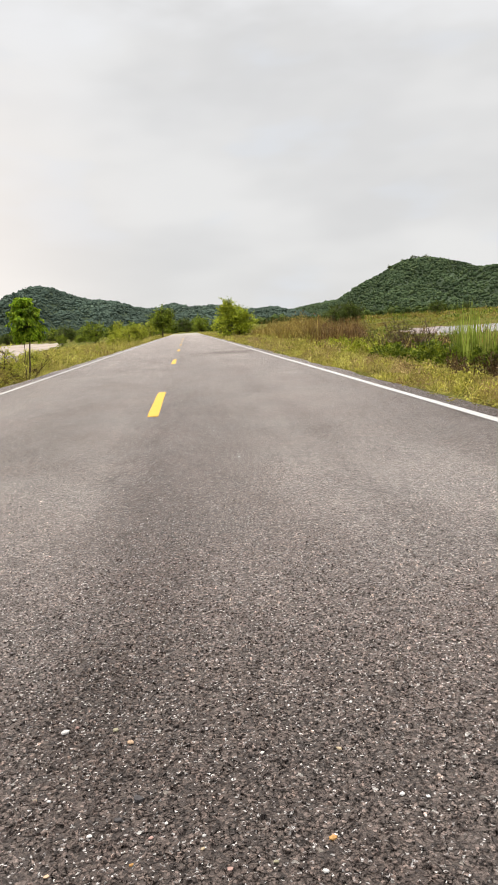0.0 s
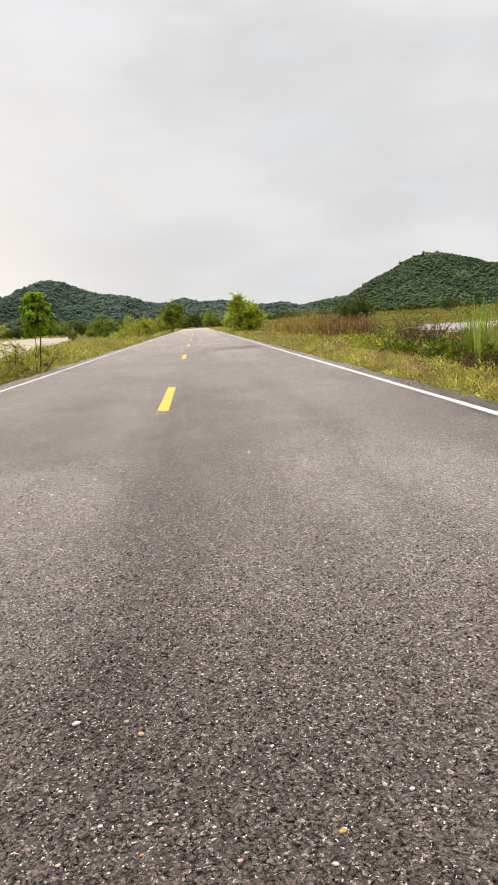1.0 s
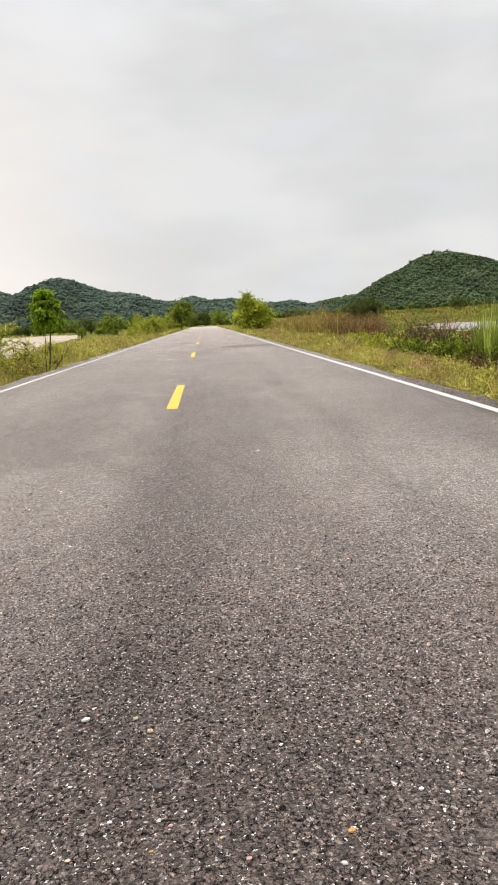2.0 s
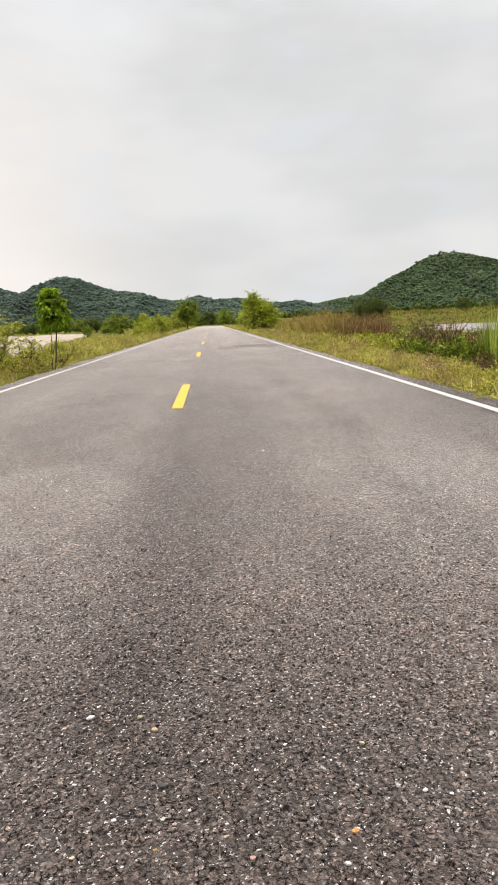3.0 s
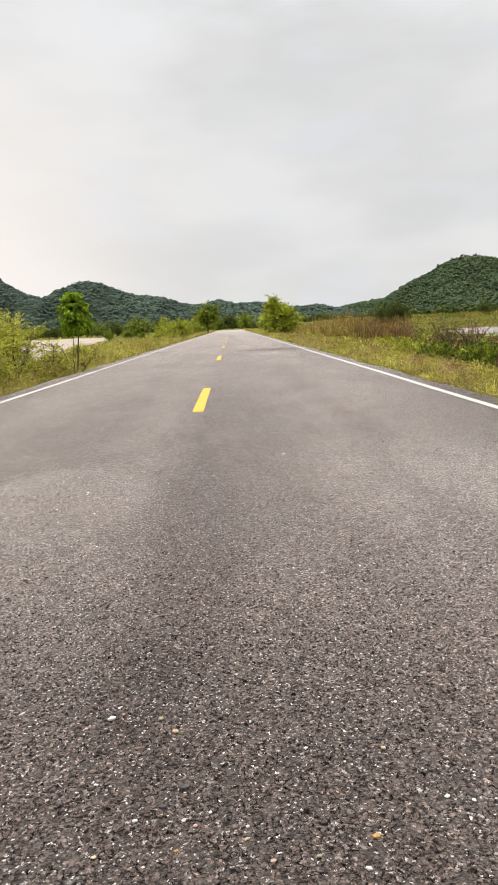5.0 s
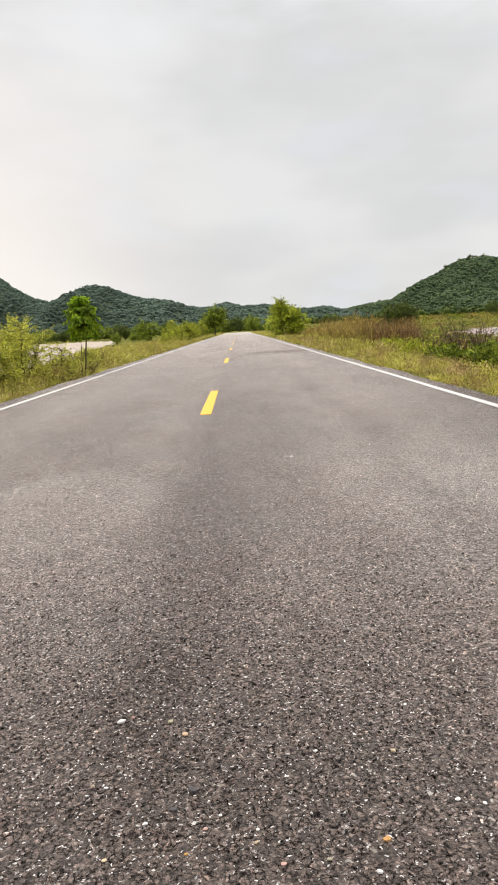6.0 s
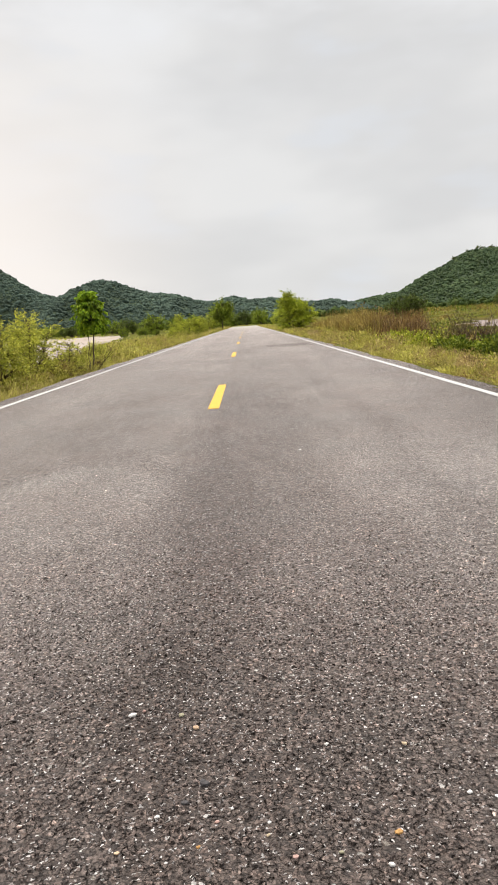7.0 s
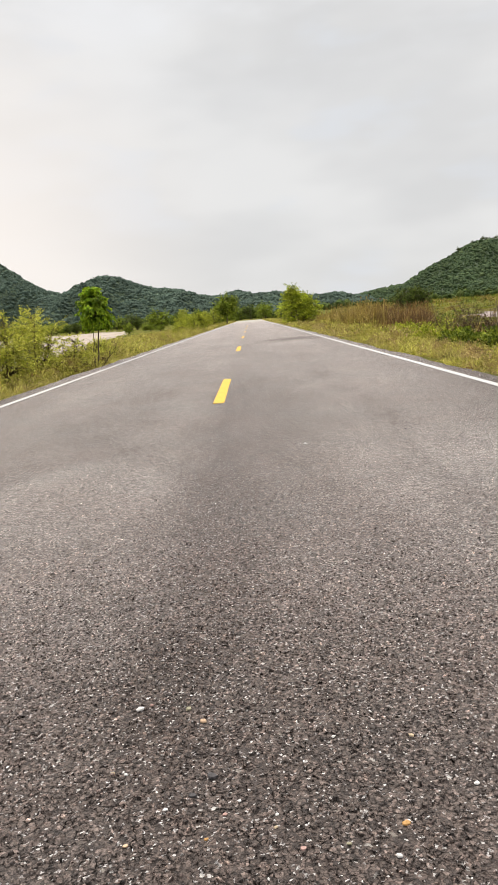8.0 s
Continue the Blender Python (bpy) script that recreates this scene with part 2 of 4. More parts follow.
def ground_material():
    s = Shade("soil_and_turf")
    a = s.noise(0.35, 6.0, 0.6)
    b = s.noise(4.0, 5.0, 0.65)
    # turf colour kept dark to stand for shade in gaps between the weeds
    turf = s.ramp(b, [(0.25, (0.022, 0.022, 0.009)), (0.5, (0.050, 0.046, 0.017)), (0.75, (0.110, 0.090, 0.036))])
    soil = s.ramp(s.noise(7.0, 6.0), [(0.3, (0.11, 0.085, 0.05)), (0.7, (0.22, 0.175, 0.11))])
    far = s.ramp(s.noise(0.09, 7.0, 0.65), [(0.35, (0.070, 0.085, 0.014)), (0.5, (0.140, 0.150, 0.026)), (0.65, (0.150, 0.110, 0.040))])
    col = s.mix(0.6, s.mix(s.span(a, 0.5, 0.66), turf, soil), far)
    s.bump(s.noise(25.0, 5.0, 0.7), 0.6, 0.05)
    return s.done(col, 1.0, 0.0)


def sand_material():
    s = Shade("pale_sand")
    a = s.noise(0.25, 6.0, 0.62, s.stretch((1.0, 0.4, 1.0)))
    col = s.ramp(a, [(0.30, (0.22, 0.174, 0.132)), (0.48, (0.31, 0.258, 0.215)), (0.7, (0.38, 0.325, 0.28))])
    col = s.mix(s.span(s.noise(3.0, 5.0), 0.55, 0.75, 0.0, 0.6), col, (0.22, 0.19, 0.12))
    s.bump(s.noise(6.0, 5.0), 0.5, 0.05)
    return s.done(col, 0.95, 0.2)


def mud_material():
    s = Shade("pinkish_mud")
    col = s.ramp(s.noise(0.5, 6.0, 0.65), [(0.3, (0.13, 0.098, 0.076)), (0.5, (0.22, 0.165, 0.150)), (0.7, (0.30, 0.235, 0.222))])
    s.bump(s.noise(6.0, 5.0), 0.5, 0.05)
    return s.done(col, 0.7, 0.4)


def concrete_material():
    s = Shade("pale_concrete")
    col = s.ramp(s.noise(0.8, 6.0, 0.6), [(0.3, (0.26, 0.235, 0.21)), (0.7, (0.37, 0.34, 0.31))])
    s.bump(s.noise(30.0, 4.0), 0.3, 0.01)
    return s.done(col, 0.85, 0.3)


def water_material():
    s = Shade("still_water")
    s.bump(s.noise(5.0, 3.0, 0.5, s.stretch((1.0, 0.5, 1.0))), 0.7, 0.05)
    return s.done(s.ramp(s.noise(0.4, 3.0), [(0.3, (0.26, 0.225, 0.21)), (0.7, (0.36, 0.32, 0.30))]), 0.18, 0.6)


def leaf_material(name, dark, mid, light, share=0.35, dry=None, clump=2.2):
    """Leaves that differ a little one by one, and more from clump to clump, with shaded gaps and lit tips painted in.
    clump: clumps a metre.
    """
    s = Shade(name)
    near = tuple(0.75 * d + 0.25 * m for d, m in zip(dark, mid))
    far = tuple(0.4 * m + 0.6 * l for m, l in zip(mid, light))
    tone = s.ramp(s.island(), [(0.0, near), (0.5, mid), (1.0, far)])
    # wide tone range: imitates shade between clumps in the leaf colour
    patch = s.span(s.noise(clump, 5.0, 0.68), 0.36, 0.64, 0.38, 1.55)
    g = s.n.new("ShaderNodeVectorMath")
    g.operation = "SCALE"
    s.l.new(tone, g.inputs[0])
    s.l.new(patch, g.inputs["Scale"])
    col = g.outputs[0]
    if dry:
        col = s.mix(s.span(s.noise(1.6, 5.0, 0.65), 0.48, 0.62, 0.0, 0.80), col, s.mix(s.island(), dry, tuple(0.6 * c for c in dry)))
    s.thin(col, share)
    return s.done(col, 0.6, 0.18)


def bark_material(name, dark, light):
    s = Shade(name)
    v = s.stretch((1.0, 1.0, 0.2))
    s.bump(s.noise(60.0, 4.0, 0.6, v), 0.6, 0.01)
    return s.done(s.ramp(s.noise(35.0, 5.0, 0.65, v), [(0.3, dark), (0.7, light)]), 0.9, 0.2)


def forest_material(name, dark, mid, light):
    s = Shade(name)
    tone = s.ramp(s.island(), [(0.0, dark), (0.6, mid), (1.0, light)])
    broad = s.span(s.noise(0.022, 5.0, 0.6), 0.35, 0.65, 0.72, 1.28)
    tuft = s.span(s.noise(0.30, 6.0, 0.75), 0.3, 0.7, 0.72, 1.28)
    g = s.n.new("ShaderNodeVectorMath")
    g.operation = "SCALE"
    s.l.new(tone, g.inputs[0])
    s.l.new(s.math("MULTIPLY", broad, tuft), g.inputs["Scale"])
    s.bump(s.noise(1.4, 5.0, 0.75), 1.0, 0.7)
    return s.done(g.outputs[0], 0.95, 0.1)


def plain_material(name, low, high, scale, rough=0.8, spec=0.4):
    s = Shade(name)
    s.bump(s.noise(scale * 3, 3.0), 0.4, 0.002)
    return s.done(s.ramp(s.noise(scale, 4.0), [(0.3, low), (0.7, high)]), rough, spec)


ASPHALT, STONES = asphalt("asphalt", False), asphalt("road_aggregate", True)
WHITE, YELLOW = paint_material("white_road_paint", (0.45, 0.44, 0.42), 0.6), paint_material("yellow_road_paint", (0.62, 0.355, 0.014), 0.4)
GROUND, SAND, MUD, CONCRETE, WATER = ground_material(), sand_material(), mud_material(), concrete_material(), water_material()
GRASS = leaf_material("verge_grass_blades", (0.150, 0.145, 0.026), (0.520, 0.465, 0.098), (0.780, 0.680, 0.240), 0.25, (0.500, 0.370, 0.165), 3.5)
STRAW = leaf_material("withered_straw_leaves", (0.100, 0.055, 0.022), (0.400, 0.290, 0.120), (0.680, 0.540, 0.260), 0.18, (0.240, 0.120, 0.055), 3.5)
WEED = leaf_material("yellow_green_weed_leaves", (0.060, 0.072, 0.010), (0.395, 0.378, 0.058), (0.730, 0.640, 0.165), 0.25, (0.430, 0.300, 0.115), 3.5)
REED = leaf_material("green_reed_blades", (0.110, 0.150, 0.018), (0.230, 0.290, 0.040), (0.400, 0.410, 0.100), 0.32)
DRY = leaf_material("brown_reed_blades", (0.095, 0.070, 0.016), (0.320, 0.240, 0.056), (0.580, 0.450, 0.140), 0.22, (0.200, 0.110, 0.040), 1.4)
RUSSET = leaf_material("russet_reed_blades", (0.080, 0.044, 0.018), (0.225, 0.140, 0.046), (0.420, 0.300, 0.105), 0.22, (0.125, 0.060, 0.030), 1.4)
MARSH = leaf_material("marsh_grass_blades", (0.120, 0.130, 0.016), (0.290, 0.285, 0.034), (0.420, 0.370, 0.070), 0.32, (0.210, 0.140, 0.050))
SAPLING_LEAF = leaf_material("sapling_leaves", (0.060, 0.120, 0.006), (0.190, 0.300, 0.012), (0.460, 0.540, 0.034), 0.32, None, 4.0)
SHRUB_LEAF = leaf_material("feathery_shrub_leaves", (0.110, 0.145, 0.015), (0.400, 0.410, 0.046), (0.720, 0.660, 0.130), 0.32, None, 4.0)
CREEPER_LEAF = leaf_material("creeper_leaves", (0.026, 0.046, 0.006), (0.125, 0.165, 0.014), (0.360, 0.380, 0.042), 0.30, None, 4.0)
TREE_LEAF = leaf_material("roadside_tree_leaves", (0.090, 0.135, 0.009), (0.345, 0.405, 0.026), (0.660, 0.650, 0.070), 0.32, None, 1.6)
FAR_LEAF = leaf_material("far_tree_leaves", (0.060, 0.100, 0.010), (0.185, 0.240, 0.020), (0.350, 0.390, 0.042), 0.30, None, 0.8)
DARK_LEAF = leaf_material("dark_bush_leaves", (0.028, 0.046, 0.010), (0.080, 0.110, 0.018), (0.175, 0.205, 0.036), 0.25, None, 0.9)
WITHERED = leaf_material("withered_leaves", (0.036, 0.021, 0.010), (0.090, 0.053, 0.020), (0.190, 0.130, 0.045), 0.2, None, 3.0)
BUSH_LEAF = leaf_material("verge_bush_leaves", (0.095, 0.130, 0.011), (0.300, 0.330, 0.026), (0.540, 0.530, 0.065), 0.32)
TWIG = bark_material("dark_twigs", (0.045, 0.030, 0.019), (0.115, 0.078, 0.048))
BARK = bark_material("brown_bark", (0.055, 0.042, 0.030), (0.150, 0.115, 0.080))
# haze put into both canopies' colours: tones drawn close, the long range bluer
FOREST_A = forest_material("forest_canopy_hazed", (0.055, 0.080, 0.062), (0.066, 0.094, 0.070), (0.080, 0.109, 0.077))
FOREST_B = forest_material("forest_canopy_green", (0.040, 0.062, 0.030), (0.052, 0.077, 0.034), (0.070, 0.095, 0.040))
# forest floor darkened in the colour for the shade between crowns
SHADED_FLOOR = forest_material("shaded_forest_floor", (0.034, 0.050, 0.031), (0.042, 0.060, 0.035), (0.050, 0.068, 0.038))
FOREST_C = forest_material("forest_edge_canopy", (0.030, 0.050, 0.014), (0.058, 0.084, 0.022), (0.092, 0.120, 0.031))


# ---- mesh helpers ----
def mesh_object(name, verts, tris, material, parent=None, smooth=False):
    """One mesh object from numpy arrays of vertices and triangles."""
    v, f = np.ascontiguousarray(verts, dtype=np.float32), np.ascontiguousarray(tris, dtype=np.int32)
    me = bpy.data.meshes.new(name)
    me.vertices.add(len(v))
    me.vertices.foreach_set("co", v.ravel())
    me.loops.add(f.size)
    me.loops.foreach_set("vertex_index", f.ravel())
    me.polygons.add(len(f))
    me.polygons.foreach_set("loop_start", np.arange(0, f.size, 3, dtype=np.int32))
    me.update(calc_edges=True)
    me.validate()
    me.polygons.foreach_set("use_smooth", np.full(len(me.polygons), smooth))
    me.materials.append(material)
    ob = new(name, me)
    ob.parent = parent
    return ob


def part(name, bm, material, parent, label=""):
    me = bpy.data.meshes.new(name)
    bm.to_mesh(me)
    bm.free()
    me.materials.append(material)
    ob = new(name, me)
    ob.parent = parent
    return tagged(ob, label)


class Pile:
    """Collects vertex and triangle arrays."""

    def __init__(self):
        self.v, self.f, self.n = [], [], 0

    def add(self, v, f):
        self.v.append(np.asarray(v, float))
        self.f.append(np.asarray(f, int) + self.n)
        self.n += len(v)
        return self

    def make(self, name, material, parent=None, smooth=False):
        return mesh_object(name, np.concatenate(self.v), np.concatenate(self.f), material, parent, smooth)


def unit(a):
    return a / np.maximum(np.linalg.norm(a, axis=-1, keepdims=True), 1e-9)


def blades(rng, base, height, width, lean=0.35):
    """Curved, tapered grass blades: three triangles each."""
    n = len(base)
    az, face = rng.uniform(0, 2 * np.pi, n), rng.uniform(0, 2 * np.pi, n)
    out = np.stack([np.cos(az), np.sin(az), np.zeros(n)], 1) * (height * np.abs(rng.normal(0, lean, n)))[:, None]
    side = np.stack([np.cos(face), np.sin(face), np.zeros(n)], 1) * (width / 2)[:, None]
    up = np.zeros((n, 3))
    up[:, 2] = height
    mid = base + up * 0.55 + out * 0.35
    tip = base + up * (1 - 0.25 * np.minimum(1, np.linalg.norm(out, axis=1) / height))[:, None] + out
    v = np.stack([base - side, base + side, mid - side * 0.8, mid + side * 0.8, tip], 1).reshape(-1, 3)
    f = (np.array([[0, 1, 3], [0, 3, 2], [2, 3, 4]])[None] + 5 * np.arange(n)[:, None, None]).reshape(-1, 3)
    return v, f


def leaves(rng, base, way, length, width, droop=0.3):
    """Pointed leaves, folded along the rib: two triangles each."""
    n = len(base)
    way = unit(way + np.array([0, 0, -1.0]) * rng.uniform(0, droop, n)[:, None])
    side = unit(np.cross(way, unit(rng.normal(0, 1, (n, 3)) + np.array([0, 0, 1.2]))))
    fold = np.cross(side, way) * (width * 0.25)[:, None]
    mid = base + way * (length * 0.45)[:, None]
    v = np.stack([base, mid + side * (width / 2)[:, None] + fold, base + way * length[:, None], mid - side * (width / 2)[:, None] + fold], 1).reshape(-1, 3)
    f = (np.array([[0, 1, 2], [0, 2, 3]])[None] + 4 * np.arange(n)[:, None, None]).reshape(-1, 3)
    return v, f


def tube(points, radii, sides=6):
    """A tapered tube along a line of points."""
    p, r = np.asarray(points, float), np.asarray(radii, float)
    d = unit(np.gradient(p, axis=0))
    ref = np.where(np.abs(d[:, 2:3]) > 0.9, np.array([[1.0, 0, 0]]), np.array([[0, 0, 1.0]]))
    a = unit(np.cross(d, ref))
    b = np.cross(d, a)
    ang = np.arange(sides) * 2 * np.pi / sides
    ring = p[:, None] + r[:, None, None] * (np.cos(ang)[None, :, None] * a[:, None] + np.sin(ang)[None, :, None] * b[:, None])
    v = np.concatenate([ring.reshape(-1, 3), p[-1:]])
    f = []
    for i in range(len(p) - 1):
        for k in range(sides):
            q, w = i * sides + k, i * sides + (k + 1) % sides
            f += [(q, w, w + sides), (q, w + sides, q + sides)]
    e = (len(p) - 1) * sides
    f += [(e + k, e + (k + 1) % sides, len(v) - 1) for k in range(sides)]
    return v, f


def bend(rng, a, b, steps, wobble, sag=0.0):
    """A wandering line from a to b."""
    t = np.linspace(0, 1, steps)[:, None]
    a, b = np.asarray(a, float), np.asarray(b, float)
    off = rng.normal(0, wobble, (steps, 3)) * np.sin(np.pi * t)
    off[:, 2] += sag * np.sin(np.pi * t[:, 0])
    return a + (b - a) * t + off


def ico():
    bm = bmesh.new()
    bmesh.ops.create_icosphere(bm, subdivisions=1, radius=1.0)
    bm.verts.ensure_lookup_table()
    v = np.array([q.co[:] for q in bm.verts])
    f = np.array([[q.index for q in face.verts] for face in bm.faces])
    bm.free()
    return v, f


ICO_V, ICO_F = ico()
DOME_F = ICO_F[ICO_V[ICO_F].mean(1)[:, 2] > -0.5]


# ---- the lie of the land ----
ROAD_L, ROAD_R, LINE = -3.30, 3.22, 2.93


def smooth01(t):
    t = np.clip(t, 0, 1)
    return t * t * (3 - 2 * t)


def bed(x, y):
    """1 inside the dry sandy lake bed, 0 outside, with a soft, wavy shore."""
    shore = -6.0 - 0.135 * y + 0.9 * np.sin(y * 0.21) + 0.6 * np.sin(y * 0.53 + x * 0.1)
    far = 232 - 1.0 * (x + 41) + 6 * np.sin(x * 0.11)
    return smooth01((shore - x) / 2.0) * smooth01((far - y) / 12.0) * smooth01((x + 320) / 30.0) * smooth01((y + 90) / 10.0)


def pond(x, y):
    """1 inside the pond in the marsh, with a wavy shore."""
    wave = 1.2 * np.sin(x * 0.23) + 0.8 * np.sin(x * 0.61 + y * 0.11)
    side = 1.5 * np.sin(y * 0.17) + 0.9 * np.sin(y * 0.45 + 1.0)
    return smooth01((x - 0.288 * y + side) / 4.0) * smooth01((y - 56 + wave) / 5.0) * smooth01((103 - y + wave) / 5.0) * smooth01((110 - x) / 10.0)


def land(x, y):
    x, y = np.asarray(x, float), np.asarray(y, float)
    r, l = np.maximum(x - 3.2, 0), np.maximum(-3.28 - x, 0)
    z = -0.035 - 0.10 * np.minimum(r, 3.5) - 0.055 * np.clip(r - 3.5, 0, 9)
    z = z - 0.13 * np.minimum(l, 6.0)
    z = z - 0.35 * bed(x, y)
    d = np.hypot(x, y)
    z = z + np.where(x > 0, 1, 0.4) * smooth01((np.abs(x) - 8) / 40.0) * np.clip(d - 75, 0, 330) * 0.0085
    # a mud flat at one end of the pond, deeper water beyond
    wet, deep_end = pond(x, y), smooth01((x - 0.36 * y) / 3.0)
    z = z * (1 - wet) + wet * (-0.99 - 0.35 * deep_end)
    rough = 0.05 * np.sin(x * 1.3 + 0.7 * np.sin(y * 0.9)) * np.sin(y * 0.8) * smooth01((np.abs(x) - 3.6) / 2)
    z = z + rough
    return np.where((x > ROAD_L - 0.02) & (x < ROAD_R + 0.02) & (y < 235), -0.06, z)


def graded(near, step, grow, far):
    out, s = [0.0], step
    while out[-1] < far:
        if out[-1] > near:
            s *= grow
        out.append(out[-1] + s)
    return np.array(out)


def sheet(xs, ys, fz):
    gx, gy = np.meshgrid(xs, ys)
    v = np.stack([gx, gy, fz(gx, gy)], -1).reshape(-1, 3)
    i = (np.arange(len(ys) - 1)[:, None] * len(xs) + np.arange(len(xs) - 1)[None]).reshape(-1)
    f = np.concatenate([np.stack([i, i + 1, i + 1 + len(xs)], 1), np.stack([i, i + 1 + len(xs), i + len(xs)], 1)])
    return v, f


gx = graded(45, 0.8, 1.08, 3200)
gx = np.concatenate([-gx[:0:-1], gx])
gx = np.sort(np.concatenate([gx, [ROAD_L - 0.03, ROAD_L - 0.01, ROAD_R + 0.01, ROAD_R + 0.03]]))
gy = graded(112, 1.4, 1.07, 3600)
gy = np.concatenate([-graded(20, 2.0, 1.25, 1500)[:0:-1], gy])
ground = mesh_object("ground", *sheet(gx, gy, land), GROUND, smooth=True)
ground.data.materials.append(SAND)
ground.data.materials.append(MUD)
mids = np.array([p.center[:2] for p in ground.data.polygons])
ground.data.polygons.foreach_set("material_index", np.where(pond(mids[:, 0], mids[:, 1]) > 0.85, 2, bed(mids[:, 0], mids[:, 1]) > 0.45).astype(np.int32))
tagged(ground, "grassy soil with a pale dry sandy lake bed", "ground", kind="structure")

water = mesh_object("water", *sheet(np.linspace(14, 116, 40), np.linspace(48, 112, 28), lambda x, y: np.full_like(x, -1.02)), WATER)
tagged(water, "still shallow pond water in the marsh", "water", kind="structure")


# ---- the road ----
def slab(name, x0, x1, y0, y1, z0, z1, material, edge=0.0, seed=1, flare=0.0):
    """A long slab; edge: how far its sides wander; flare: how far its foot stands out."""
    rng = np.random.default_rng(seed)
    n = max(2, int((y1 - y0) / 0.25)) if edge else 2
    ys = np.linspace(y0, y1, n)
    wob = lambda: edge * (np.convolve(rng.normal(0, 1, n + 8), np.ones(9) / 3, "valid") if edge else np.zeros(n))
    a, b = x0 + wob(), x1 + wob()
    v = np.concatenate([np.stack([a, ys, np.full(n, z1)], 1), np.stack([b, ys, np.full(n, z1)], 1),
                        np.stack([a - flare, ys, np.full(n, z0)], 1), np.stack([b + flare, ys, np.full(n, z0)], 1)])
    f = []
    for i in range(n - 1):
        for p, q in ((0, n), (n, 3 * n), (2 * n, 0)):
            f += [(p + i, q + i, q + i + 1), (p + i, q + i + 1, p + i + 1)]
    for i in (0, n - 1):
        f += [(i, n + i, 3 * n + i), (i, 3 * n + i, 2 * n + i)]
    return mesh_object(name, v, f, material)


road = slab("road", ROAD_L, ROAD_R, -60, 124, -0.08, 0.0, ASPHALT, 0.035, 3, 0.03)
tagged(road, "weathered grey asphalt road with coarse worn aggregate", "road", kind="structure")
far_road = slab("far_road", ROAD_L, ROAD_R, 124, 205, -0.08, 0.004, CONCRETE, 0.05, 4, 0.03)
tagged(far_road, "pale concrete stretch of the road", "road", kind="structure")

for x, label in ((-LINE, "white"), (LINE, "white")):
    line = slab("edge_line", x - 0.047, x + 0.047, -60, 124, 0.001, 0.005, WHITE, 0.003, 7)
    tagged(line, "solid white painted edge line on the asphalt", "road marking", "edge lines", "structure")
dash = slab("centre_dash", -0.06, 0.06, 0.0, 3.0, 0.001, 0.005, YELLOW, 0.002, 9)
tagged(dash, "yellow painted centre dash on the asphalt", "road marking", "centre dashes")
dash.matrix_basis = pose(-0.008, 7.54, 0)
for k in list(range(-4, 0)) + list(range(1, 7)):
    if k != -1:
        copy_thing(dash, pose(-0.008, 7.54 + 12 * k, 0))

# ---- hills ----
# knolls of each range: place along it, height and breadth
RIDGE_A = [(-412.6, 125.1, 64.3), (-314.7, 56.6, 41.1), (-235.1, 36.8, 36.1), (-171.8, 56.9, 28.0), (-125.2, 30.7, 22.4), (-88.2, 26.8, 21.4),
           (-43.0, 26.9, 33.3), (-13.2, 6.6, 9.6), (28.8, 25.1, 36.8), (107.4, 3.9, 9.8), (118.2, 20.7, 54.9)]
RIDGE_B = [(275.7, 56.1, 36.7), (328.8, 28.2, 35.3), (413.2, 54.6, 62.2), (525.7, 35.5, 62.1), (221.9, 23.2, 21.0), (184.8, 13.0, 16.6), (150.2, 22.8, 25.4)]


def ridge(parts, y_mid, deep):
    """Knolls along a crest, whose foot runs out into spurs with gullies between them."""
    def fz(x, y):
        x, y = np.asarray(x, float), np.asarray(y, float)
        crest = sum(h * np.exp(-((x - c) / s) ** 2 / 2) for c, h, s in parts)
        run = deep * (1 + 0.22 * np.sin(x * 0.062 + 0.9 * np.sin(x * 0.021)) + 0.10 * np.sin(x * 0.17 + y * 0.012))
        z = -6.0 + crest * np.exp(-((y - y_mid) / run) ** 2 / 2)
        away = smooth01((y_mid - 25 - y) / 60.0)
        return z + 2.2 * np.sin(x * 0.09 + y * 0.05) * np.sin(y * 0.07 - x * 0.03) * smooth01(z / 20.0) * away
    return fz


